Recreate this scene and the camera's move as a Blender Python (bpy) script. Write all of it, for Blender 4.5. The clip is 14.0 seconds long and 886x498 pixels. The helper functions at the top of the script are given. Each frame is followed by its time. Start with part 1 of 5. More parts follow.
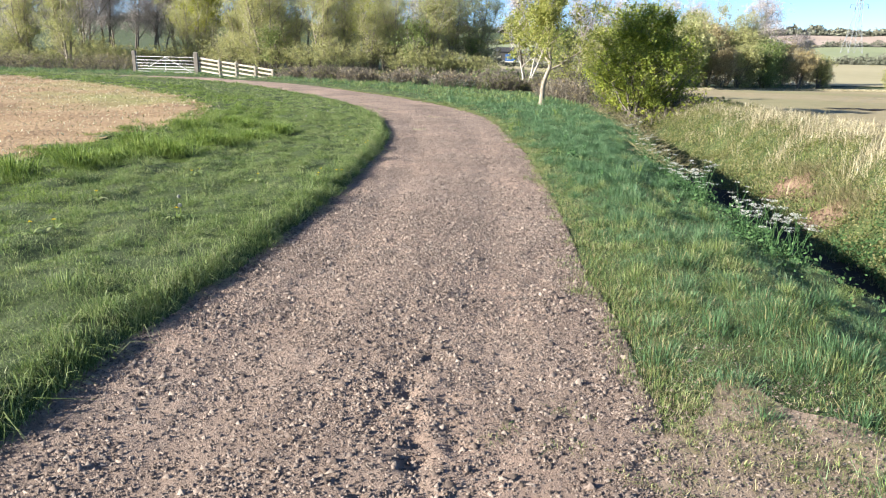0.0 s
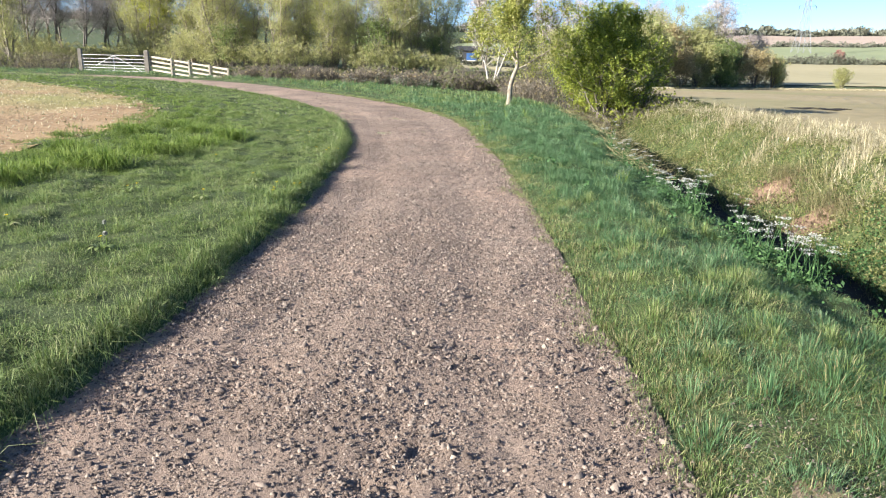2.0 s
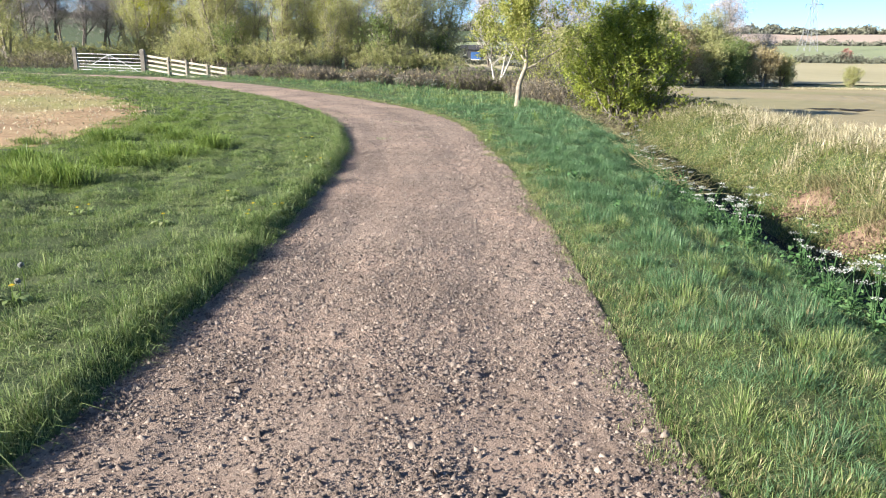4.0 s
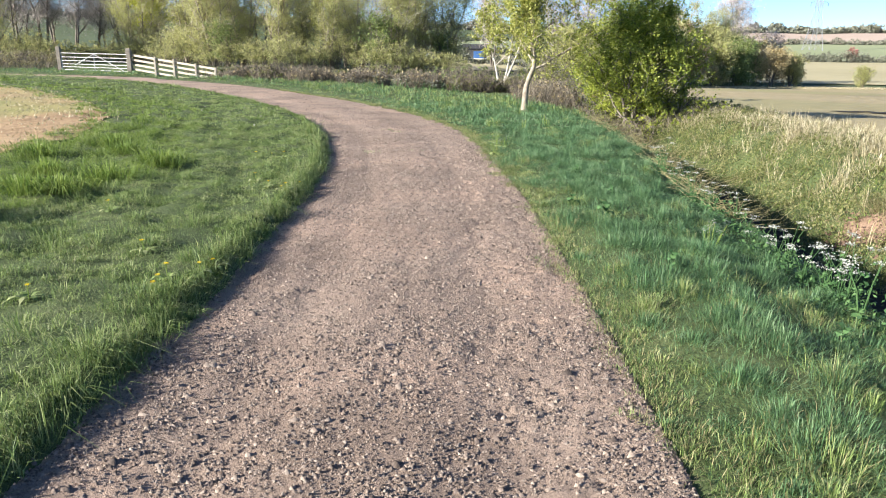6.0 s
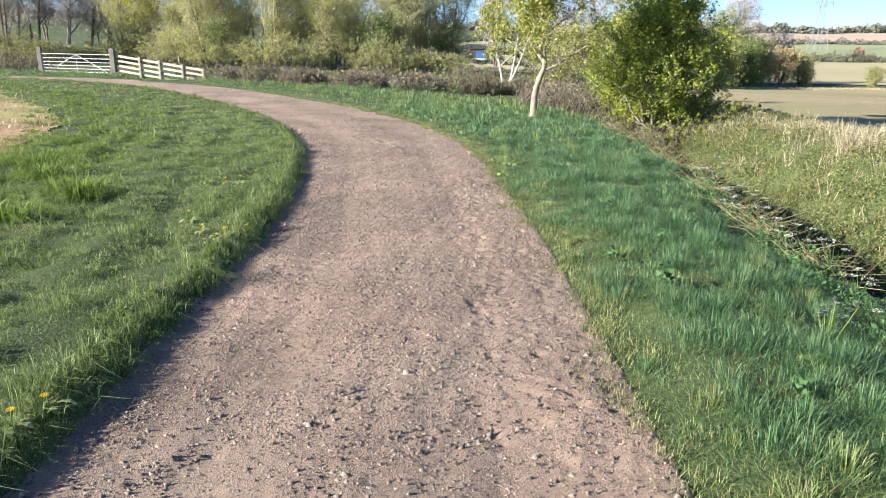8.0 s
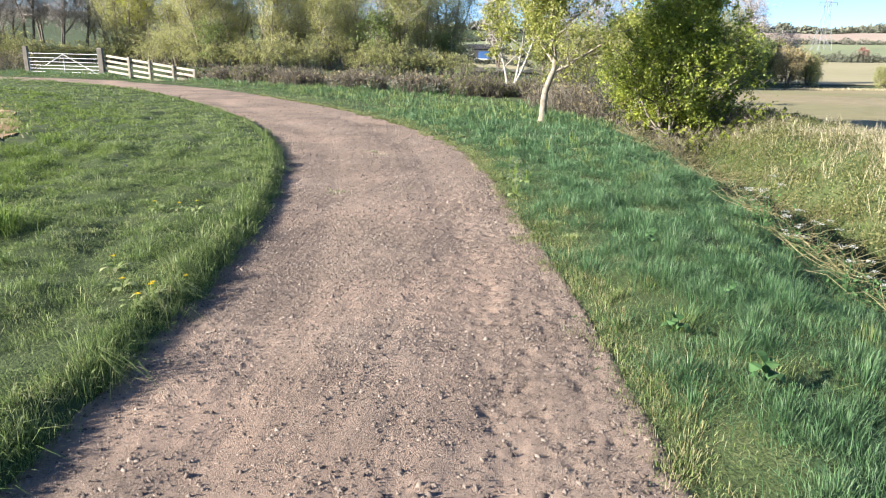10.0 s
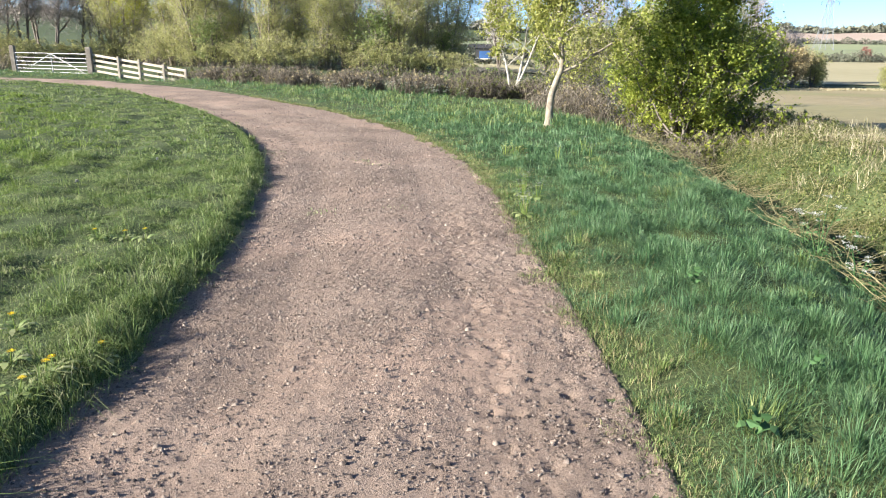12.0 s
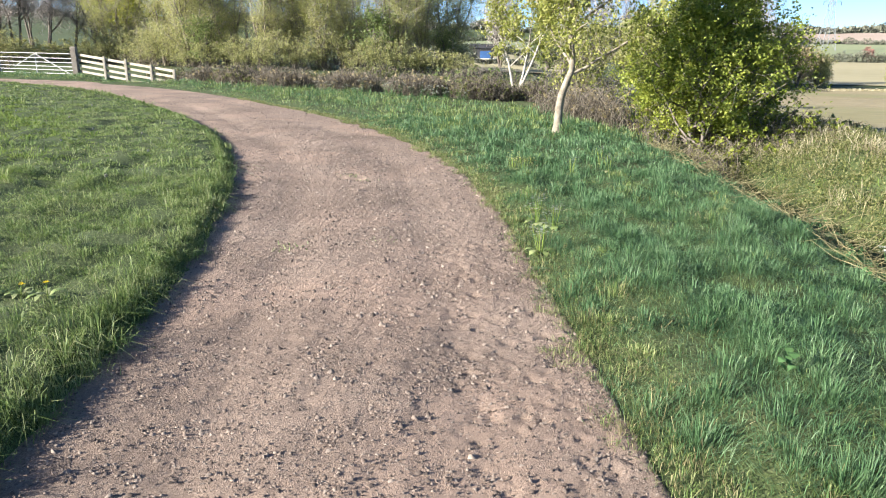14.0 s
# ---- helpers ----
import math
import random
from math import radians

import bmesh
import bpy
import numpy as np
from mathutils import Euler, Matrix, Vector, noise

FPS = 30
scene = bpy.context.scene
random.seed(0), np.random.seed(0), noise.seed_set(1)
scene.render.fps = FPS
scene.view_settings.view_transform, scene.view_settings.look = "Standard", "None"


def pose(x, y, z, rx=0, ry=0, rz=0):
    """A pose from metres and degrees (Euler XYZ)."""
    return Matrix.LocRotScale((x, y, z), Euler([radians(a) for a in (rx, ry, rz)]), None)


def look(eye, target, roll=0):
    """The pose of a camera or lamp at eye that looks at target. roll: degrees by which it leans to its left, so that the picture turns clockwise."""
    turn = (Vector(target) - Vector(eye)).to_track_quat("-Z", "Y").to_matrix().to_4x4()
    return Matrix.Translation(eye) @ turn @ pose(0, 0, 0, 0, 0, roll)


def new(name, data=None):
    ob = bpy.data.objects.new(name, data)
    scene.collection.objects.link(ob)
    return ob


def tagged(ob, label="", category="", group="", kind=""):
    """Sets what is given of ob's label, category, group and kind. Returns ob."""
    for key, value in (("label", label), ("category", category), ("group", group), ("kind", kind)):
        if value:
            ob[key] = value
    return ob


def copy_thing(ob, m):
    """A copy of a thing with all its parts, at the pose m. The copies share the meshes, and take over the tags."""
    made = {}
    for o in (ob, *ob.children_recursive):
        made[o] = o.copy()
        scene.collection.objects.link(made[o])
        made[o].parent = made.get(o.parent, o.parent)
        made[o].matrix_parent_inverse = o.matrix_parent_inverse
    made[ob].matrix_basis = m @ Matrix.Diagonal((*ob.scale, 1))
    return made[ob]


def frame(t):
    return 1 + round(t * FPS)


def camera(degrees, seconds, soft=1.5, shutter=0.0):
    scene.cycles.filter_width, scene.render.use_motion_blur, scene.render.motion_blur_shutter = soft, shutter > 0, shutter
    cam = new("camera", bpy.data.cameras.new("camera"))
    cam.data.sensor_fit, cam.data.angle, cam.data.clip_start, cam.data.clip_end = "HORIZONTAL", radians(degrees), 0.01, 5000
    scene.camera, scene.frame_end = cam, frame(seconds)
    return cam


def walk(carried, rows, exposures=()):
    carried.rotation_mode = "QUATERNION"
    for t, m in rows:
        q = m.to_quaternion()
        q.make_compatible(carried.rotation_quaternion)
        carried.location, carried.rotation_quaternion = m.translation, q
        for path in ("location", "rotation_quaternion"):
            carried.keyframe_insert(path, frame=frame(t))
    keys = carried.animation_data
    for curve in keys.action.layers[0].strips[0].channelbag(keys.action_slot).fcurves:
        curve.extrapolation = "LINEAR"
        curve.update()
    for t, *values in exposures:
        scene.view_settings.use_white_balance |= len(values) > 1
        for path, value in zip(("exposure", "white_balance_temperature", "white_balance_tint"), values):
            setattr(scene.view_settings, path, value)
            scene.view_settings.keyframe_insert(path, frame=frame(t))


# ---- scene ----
cam = camera(68.1, 14.0, soft=1.1)
METRES, EYE, TILT, LEAN, TURN = 9.375, 1.5, 0.0, 0.0, 0.0
ROWS = [
    (0.0, 0.0, 0.0, 0.0, 0.32, -16.3, -1.1),
    (0.1, -0.0014, 0.002, 0.0, -1.9, -16.28, -1.2),
    (0.2, -0.0027, 0.004, -0.0001, -2.95, -16.27, -1.26),
    (0.3, -0.0039, 0.0064, -0.0002, -3.25, -16.26, -1.28),
    (0.5, -0.0058, 0.0118, -0.0003, -3.32, -16.26, -1.29),
    (1.0, -0.0086, 0.0323, 0.0004, -3.2, -16.31, -1.25),
    (1.5, -0.0103, 0.0606, 0.0008, -3.08, -16.32, -1.23),
    (2.0, -0.0108, 0.0903, 0.0009, -2.97, -16.33, -1.21),
    (4.5, -0.0036, 0.2487, 0.0002, -2.56, -16.45, -1.15),
    (5.0, 0.0008, 0.292, 0.0002, -2.5, -16.48, -1.14),
    (5.5, 0.006, 0.3442, 0.0006, -2.45, -16.49, -1.13),
    (6.0, 0.0104, 0.4039, 0.001, -2.4, -16.49, -1.13),
    (6.5, 0.0141, 0.4644, 0.0014, -2.35, -16.45, -1.12),
    (7.0, 0.0184, 0.518, 0.0009, -2.3, -16.45, -1.11),
    (7.5, 0.023, 0.5654, 0.0012, -2.24, -16.46, -1.09),
    (8.0, 0.0263, 0.6082, 0.0006, -2.18, -16.47, -1.08),
    (10.5, 0.0347, 0.7819, -0.0006, -1.98, -16.47, -1.1),
    (11.0, 0.0365, 0.8087, -0.0008, -1.96, -16.49, -1.1),
    (11.5, 0.0382, 0.8355, -0.0008, -1.95, -16.49, -1.09),
    (12.0, 0.0399, 0.8628, -0.0009, -1.95, -16.5, -1.1),
    (12.5, 0.0416, 0.8922, -0.001, -1.93, -16.51, -1.09),
    (13.0, 0.0435, 0.9234, -0.0011, -1.92, -16.49, -1.09),
    (13.5, 0.0455, 0.9573, -0.0013, -1.91, -16.49, -1.11),
    (14.0, 0.0478, 0.9963, -0.0016, -1.89, -16.5, -1.12),
]
walk(cam, [(t, pose(0, 0, EYE, TILT, LEAN, TURN) @ pose(METRES * x, METRES * y, METRES * z, 90 + pitch, roll, yaw)) for t, x, y, z, yaw, pitch, roll in ROWS])
scene.view_settings.exposure = 1.72

# ---- light: low sun from the west side of the track, clear sky ----
SUN_ELEV, SUN_FROM = 20.5, (-1.0, -0.36)
world = bpy.data.worlds.new("sky")
scene.world = world
world.use_nodes = True
wn = world.node_tree.nodes
sky = wn.new("ShaderNodeTexSky")
sky.sky_type, sky.sun_disc = "NISHITA", False
sky.sun_elevation = radians(SUN_ELEV)
sky.sun_rotation = math.atan2(SUN_FROM[0], SUN_FROM[1])
sky.air_density, sky.dust_density, sky.ozone_density = 0.6, 0.0, 4.0
wn["Background"].inputs["Strength"].default_value = 0.068
world.node_tree.links.new(sky.outputs[0], wn["Background"].inputs["Color"])
sun = new("sun", bpy.data.lights.new("sun", "SUN"))
sun.data.energy, sun.data.angle, sun.data.color = 5.0, radians(0.55), (1.0, 0.955, 0.885)
az = Vector((SUN_FROM[0], SUN_FROM[1], 0)).normalized() * math.cos(radians(SUN_ELEV))
sun.matrix_world = look((az.x * 50, az.y * 50, 50 * math.sin(radians(SUN_ELEV))), (0, 0, 0))


# ---- materials ----
def material(name, colours, scale=4.0, fine=60.0, rough=0.9, bump=0.3, bump_scale=80.0, island=0.0, through_light=0.0,
             sheen=0.3, spread=(0.3, 0.7), metal=0.0, fine_mix=0.45, bump_distance=0.02, patch=None):
    """A surface of two or three colours mixed by coarse and fine noise; island: how far each piece differs in value."""
    m = bpy.data.materials.new(name)
    m.use_nodes = True
    nt = m.node_tree
    n, ln = nt.nodes, nt.links.new
    bsdf = n["Principled BSDF"]
    geo = n.new("ShaderNodeNewGeometry")
    big = n.new("ShaderNodeTexNoise")
    big.inputs["Scale"].default_value, big.inputs["Detail"].default_value = scale, 3.0
    small = n.new("ShaderNodeTexNoise")
    small.inputs["Scale"].default_value, small.inputs["Detail"].default_value = fine, 2.0
    for t in (big, small):
        ln(geo.outputs["Position"], t.inputs["Vector"])
    mix = n.new("ShaderNodeMix")
    mix.inputs["Factor"].default_value = fine_mix
    ln(big.outputs["Fac"], mix.inputs["A"]), ln(small.outputs["Fac"], mix.inputs["B"])
    value = mix.outputs["Result"]
    if island:
        add = n.new("ShaderNodeMath")
        add.operation = "MULTIPLY_ADD"
        add.inputs[1].default_value = island
        ln(geo.outputs["Random Per Island"], add.inputs[0])
        sub = n.new("ShaderNodeMath")
        sub.operation, sub.inputs[1].default_value = "SUBTRACT", island / 2
        ln(value, sub.inputs[0])
        ln(sub.outputs[0], add.inputs[2])
        value = add.outputs[0]
    ramp = n.new("ShaderNodeValToRGB")
    el = ramp.color_ramp.elements
    while len(el) < len(colours):
        el.new(0.5)
    for i, c in enumerate(colours):
        el[i].position = spread[0] + (spread[1] - spread[0]) * i / (len(colours) - 1)
        el[i].color = (*c, 1)
    ln(value, ramp.inputs["Fac"])
    colour = ramp.outputs["Color"]
    if patch:
        other, pscale, lo, hi = patch
        pn = n.new("ShaderNodeTexNoise")
        pn.inputs["Scale"].default_value, pn.inputs["Detail"].default_value = pscale, 4.0
        ln(geo.outputs["Position"], pn.inputs["Vector"])
        mr = n.new("ShaderNodeMapRange")
        mr.inputs["From Min"].default_value, mr.inputs["From Max"].default_value = lo, hi
        ln(pn.outputs["Fac"], mr.inputs["Value"])
        pm = n.new("ShaderNodeMix")
        pm.data_type = "RGBA"
        ln(mr.outputs["Result"], pm.inputs["Factor"])
        ln(colour, pm.inputs["A"])
        pm.inputs["B"].default_value = (*other, 1)
        colour = pm.outputs["Result"]
    ln(colour, bsdf.inputs["Base Color"])
    bsdf.inputs["Roughness"].default_value = rough
    bsdf.inputs["Metallic"].default_value = metal
    bsdf.inputs["Specular IOR Level"].default_value = sheen
    if bump:
        bn = n.new("ShaderNodeTexNoise")
        bn.inputs["Scale"].default_value, bn.inputs["Detail"].default_value = bump_scale, 4.0
        ln(geo.outputs["Position"], bn.inputs["Vector"])
        bp = n.new("ShaderNodeBump")
        bp.inputs["Strength"].default_value, bp.inputs["Distance"].default_value = bump, bump_distance
        ln(bn.outputs["Fac"], bp.inputs["Height"])
        ln(bp.outputs["Normal"], bsdf.inputs["Normal"])
    if through_light:
        tr = n.new("ShaderNodeBsdfTranslucent")
        ln(colour, tr.inputs["Color"])
        ms = n.new("ShaderNodeMixShader")
        ms.inputs["Fac"].default_value = through_light
        ln(bsdf.outputs[0], ms.inputs[1]), ln(tr.outputs[0], ms.inputs[2])
        ln(ms.outputs[0], n["Material Output"].inputs["Surface"])
    return m


M_SOIL = material("verge_soil", [(0.036, 0.05, 0.018), (0.07, 0.095, 0.032), (0.12, 0.13, 0.058)], 1.2, 40, bump=0.6, bump_scale=60)
M_TRACK = material("gravel_dust", [(0.15, 0.108, 0.08), (0.262, 0.192, 0.146), (0.35, 0.265, 0.205)], 0.9, 130, bump=0.7, bump_scale=320,
                   fine_mix=0.55, spread=(0.34, 0.66), bump_distance=0.012, patch=((0.36, 0.255, 0.19), 0.7, 0.48, 0.7))
M_STONE = material("limestone_chip", [(0.125, 0.095, 0.076), (0.19, 0.144, 0.116), (0.24, 0.183, 0.146), (0.32, 0.258, 0.208)], 30, 300, island=0.7, bump=0.2, rough=0.85)
M_GRASS = material("grass_blade", [(0.08, 0.14, 0.034), (0.172, 0.245, 0.068), (0.275, 0.335, 0.12), (0.42, 0.41, 0.22)], 1.6, 9, island=0.5, bump=0,
                   rough=0.55, through_light=0.3, sheen=0.4, spread=(0.2, 0.86))
M_LUSH = material("lush_grass_blade", [(0.038, 0.096, 0.038), (0.09, 0.182, 0.072), (0.165, 0.265, 0.12), (0.32, 0.4, 0.235)], 2.6, 9, island=0.35, bump=0,
                  rough=0.5, through_light=0.28, sheen=0.45, spread=(0.2, 0.9))
M_BRIGHT = material("spring_grass_blade", [(0.1, 0.165, 0.03), (0.19, 0.275, 0.052), (0.29, 0.36, 0.09)], 1.5, 9, island=0.5, bump=0, rough=0.55, through_light=0.35)
M_STRAW = material("dry_grass_blade", [(0.27, 0.235, 0.125), (0.47, 0.405, 0.25), (0.62, 0.55, 0.38)], 1.2, 10, island=0.6, bump=0, rough=0.7, through_light=0.25)
M_WITHERED = material("withered_grass_blade", [(0.17, 0.155, 0.07), (0.3, 0.265, 0.13), (0.42, 0.37, 0.2)], 1.2, 10, island=0.6, bump=0, rough=0.7, through_light=0.25)
M_STUBBLE = material("sprayed_off_field", [(0.2, 0.125, 0.065), (0.34, 0.225, 0.12), (0.44, 0.32, 0.18)], 0.5, 9, bump=0.7, bump_scale=14, bump_distance=0.05,
                     patch=((0.27, 0.27, 0.09), 0.12, 0.52, 0.68))
M_CROP = material("sown_field", [(0.22, 0.18, 0.095), (0.3, 0.245, 0.135), (0.36, 0.29, 0.17)], 0.05, 1.2, bump=0.5, bump_scale=6, bump_distance=0.05,
                  patch=((0.24, 0.24, 0.1), 0.03, 0.48, 0.7))
M_FARTAN = material("far_pale_field", [(0.33, 0.29, 0.16), (0.42, 0.36, 0.21)], 0.02, 0.3, bump=0.2, bump_scale=1)
# the ploughed red is paled, with distance haze put into the colour
M_FARRED = material("far_ploughed_field", [(0.4, 0.3, 0.23), (0.46, 0.36, 0.28)], 0.02, 0.3, bump=0.2, bump_scale=1)
M_FARGREEN = material("far_pasture", [(0.22, 0.25, 0.13), (0.28, 0.3, 0.16)], 0.02, 0.3, bump=0.2, bump_scale=1)
M_WORN = material("trodden_earth", [(0.19, 0.142, 0.098), (0.265, 0.2, 0.142), (0.33, 0.255, 0.185)], 3, 90, bump=0.3, bump_scale=150, patch=((0.2, 0.17, 0.09), 7, 0.5, 0.65))
M_EARTH = material("red_earth", [(0.1, 0.062, 0.042), (0.175, 0.114, 0.076), (0.25, 0.17, 0.118)], 6, 50, island=0.5, bump=0.8, bump_scale=30)
M_BARK = material("pale_bark", [(0.13, 0.11, 0.08), (0.26, 0.22, 0.165), (0.38, 0.34, 0.27)], 9, 60, bump=0.6, bump_scale=45)
M_WHITEBARK = material("white_bark", [(0.2, 0.18, 0.14), (0.38, 0.35, 0.3), (0.5, 0.47, 0.42)], 9, 60, bump=0.4, bump_scale=45)
M_DARKBARK = material("grey_bark", [(0.08, 0.068, 0.055), (0.17, 0.145, 0.12), (0.26, 0.23, 0.2)], 5, 50, bump=0.5, bump_scale=40)
M_TWIG = material("brown_twig", [(0.09, 0.075, 0.058), (0.17, 0.143, 0.11), (0.28, 0.24, 0.185)], 5, 50, island=0.5, bump=0)
M_GREYTWIG = material("grey_twig", [(0.3, 0.26, 0.235), (0.42, 0.37, 0.34), (0.52, 0.47, 0.43)], 2, 30, island=0.5, bump=0)
M_HAW = material("hawthorn_leaf", [(0.15, 0.2, 0.03), (0.33, 0.39, 0.06), (0.48, 0.5, 0.11)], 1.2, 6, island=0.35, bump=0, rough=0.5, through_light=0.45, sheen=0.4)
M_YOUNG = material("young_leaf", [(0.2, 0.23, 0.045), (0.33, 0.345, 0.085), (0.46, 0.45, 0.15)], 1.5, 6, island=0.6, bump=0, rough=0.55, through_light=0.45)
M_WILLOW = material("willow_leaf", [(0.32, 0.33, 0.13), (0.41, 0.41, 0.17), (0.5, 0.48, 0.23)], 0.25, 3, island=0.5, bump=0, rough=0.6, through_light=0.5)
M_LIME = material("lime_green_leaf", [(0.28, 0.31, 0.04), (0.42, 0.42, 0.07)], 0.5, 3, island=0.5, bump=0, rough=0.6, through_light=0.45)
M_OCHRE = material("budding_leaf", [(0.33, 0.27, 0.14), (0.47, 0.39, 0.2), (0.55, 0.46, 0.27)], 0.4, 3, island=0.5, bump=0, rough=0.6, through_light=0.45)
M_DEEP = material("dark_green_leaf", [(0.13, 0.18, 0.06), (0.22, 0.28, 0.09), (0.32, 0.37, 0.14)], 0.5, 3, island=0.5, bump=0, rough=0.6, through_light=0.45)
# greyed and lightened a little to carry the haze of distance
M_FARWOOD = material("far_hedgerow_leaf", [(0.115, 0.12, 0.085), (0.16, 0.165, 0.115), (0.2, 0.2, 0.15)], 0.05, 0.5, island=0.5, bump=0)
M_RED = material("copper_leaf", [(0.28, 0.15, 0.12), (0.36, 0.2, 0.16)], 0.5, 3, island=0.5, bump=0, through_light=0.2)
M_BRAMBLE = material("bramble_leaf", [(0.1, 0.12, 0.038), (0.19, 0.205, 0.068), (0.31, 0.3, 0.135)], 1.0, 8, island=0.6, bump=0, rough=0.55, through_light=0.45)
M_NETTLE = material("nettle_leaf", [(0.03, 0.075, 0.024), (0.058, 0.13, 0.042), (0.105, 0.19, 0.066)], 2, 12, island=0.5, bump=0, rough=0.75, through_light=0.25)
M_PETAL = material("white_petal", [(0.36, 0.37, 0.31), (0.54, 0.54, 0.48)], 5, 30, island=0.3, bump=0, through_light=0.3)
M_YELLOW = material("yellow_petal", [(0.75, 0.5, 0.01), (0.85, 0.66, 0.02)], 5, 60, island=0.3, bump=0, through_light=0.2)
M_CREAM = material("pale_yellow_petal", [(0.7, 0.62, 0.2), (0.8, 0.74, 0.35)], 5, 60, island=0.3, bump=0, through_light=0.2)
M_RAIL = material("sawn_timber", [(0.28, 0.24, 0.18), (0.42, 0.37, 0.29), (0.54, 0.49, 0.4)], 3, 30, bump=0.4, bump_scale=40)
M_POST = material("weathered_timber", [(0.12, 0.105, 0.085), (0.22, 0.19, 0.155), (0.3, 0.27, 0.22)], 4, 30, bump=0.5, bump_scale=40)
M_STEEL = material("galvanised_steel", [(0.3, 0.3, 0.29), (0.45, 0.45, 0.44)], 4, 40, rough=0.45, bump=0.05, metal=0.35, sheen=0.5)
M_PYLON = material("pylon_steel", [(0.2, 0.21, 0.22), (0.28, 0.29, 0.3)], 0.2, 2, rough=0.6, bump=0)
M_BLUE = material("blue_sheeting", [(0.03, 0.08, 0.2), (0.05, 0.12, 0.28)], 0.5, 4, rough=0.5, bump=0)
M_DARK = material("dark_boarding", [(0.03, 0.03, 0.032), (0.06, 0.06, 0.06)], 0.5, 4, rough=0.8, bump=0.2)
M_PALE = material("pale_cladding", [(0.45, 0.45, 0.43), (0.55, 0.55, 0.53)], 0.5, 4, rough=0.8, bump=0)
# near-black, so that the ditch's shade sits in the bed's own colour
M_NEARBLACK = material("near_black_ground", [(0.012, 0.01, 0.008), (0.032, 0.026, 0.019)], 2, 20, rough=0.85, bump=0.5, bump_scale=30)


# ---- the lie of the land ----
def smooth(a, b, v):
    t = np.clip((v - a) / (b - a), 0, 1)
    return t * t * (3 - 2 * t)


LEFT_EDGE = [(-1.9, -30), (-1.95, -3), (-1.85, 1), (-1.8, 2.4), (-1.7, 3.6), (-1.54, 4.5), (-1.41, 5.6), (-1.26, 7.4), (-1.15, 9.7), (-1.13, 12.1), (-1.33, 14.5), (-1.79, 17), (-2.4, 19.15),
             (-3.5, 21.9), (-5.2, 25), (-7.7, 28.5), (-10.4, 31.3), (-13.2, 33.2), (-16.5, 34.8), (-24, 37), (-50, 40)]
RIGHT_EDGE = [(1.0, -30), (1.0, -3), (0.98, 1), (0.97, 2.2), (1.07, 3.7), (1.08, 4.6), (1.17, 6), (1.27, 7.6), (1.36, 10.3), (1.36, 12.4), (1.31, 14.2), (1.24, 16), (0.88, 18.9),
              (0.1, 21.5), (-1.2, 24.6), (-3.5, 28.0), (-6.0, 31), (-8.7, 33.4), (-11.4, 35), (-16, 37), (-50, 43)]


def polyline(points, step):
    """Points along a smooth line through the given ones."""
    p = np.array(points, float)
    p = np.vstack([2 * p[0] - p[1], p, 2 * p[-1] - p[-2]])
    out = []
    for i in range(1, len(p) - 2):
        a, b, c, d = p[i - 1:i + 3]
        k = max(2, int(np.linalg.norm(c - b) / step))
        t = np.linspace(0, 1, k, endpoint=False)[:, None]
        out.append(0.5 * (2 * b + (c - a) * t + (2 * a - 5 * b + 4 * c - d) * t ** 2 + (3 * b - a - 3 * c + d) * t ** 3))
    return np.vstack(out + [p[-2:-1]])


L_LINE, R_LINE = polyline(LEFT_EDGE, 0.7), polyline(RIGHT_EDGE, 0.7)


def exact_side(x, y, line):
    """Signed distance of points from a line: positive to its right."""
    best = np.full(x.shape, 1e9)
    sign = np.ones(x.shape)
    for (ax, ay), (bx, by) in zip(line[:-1], line[1:]):
        dx, dy = bx - ax, by - ay
        t = np.clip(((x - ax) * dx + (y - ay) * dy) / (dx * dx + dy * dy), 0, 1)
        d = (x - ax - t * dx) ** 2 + (y - ay - t * dy) ** 2
        s = np.where((x - ax) * dy - (y - ay) * dx > 0, 1.0, -1.0)
        near = d < best
        best, sign = np.where(near, d, best), np.where(near, s, sign)
    return np.sqrt(best) * sign


SIDE_TABLES = {}


def line_side(x, y, line):
    """The same from a table near the track, which is quicker."""
    x, y = np.asarray(x, float), np.asarray(y, float)
    key = id(line)
    if key not in SIDE_TABLES:
        gx, gy = np.meshgrid(np.arange(-52, 16, 0.16), np.arange(-6, 50, 0.16))
        SIDE_TABLES[key] = exact_side(gx, gy, line), line[::6]
    table, coarse = SIDE_TABLES[key]
    u, w = (x + 52) / 0.16, (y + 6) / 0.16
    inside = (u > 0) & (w > 0) & (u < table.shape[1] - 1.01) & (w < table.shape[0] - 1.01)
    i, j = np.where(inside, u, 0).astype(int), np.where(inside, w, 0).astype(int)
    fu, fw = u - i, w - j
    out = (table[j, i] * (1 - fu) + table[j, i + 1] * fu) * (1 - fw) + (table[j + 1, i] * (1 - fu) + table[j + 1, i + 1] * fu) * fw
    if not np.all(inside):
        o = np.where(inside, out, 0.0)
        far = ~inside
        if np.ndim(x) == 0:
            return exact_side(x, y, coarse)
        o[far] = exact_side(x[far], y[far], coarse)
        return o
    return out


WAVE_SETS = {}


def waves(x, y, size, seed=0):
    """Cheap smooth unevenness between -1 and 1."""
    if seed not in WAVE_SETS:
        r = np.random.RandomState(seed)
        WAVE_SETS[seed] = [(r.uniform(0, 6.28), 0.7 + 0.35 * k, r.uniform(0, 6.28)) for k in range(6)]
    v = np.zeros(np.shape(x))
    for a, f, ph in WAVE_SETS[seed]:
        v = v + np.sin((x * math.cos(a) + y * math.sin(a)) * (f / size * 6.28) + ph) / 6
    return v * 1.8


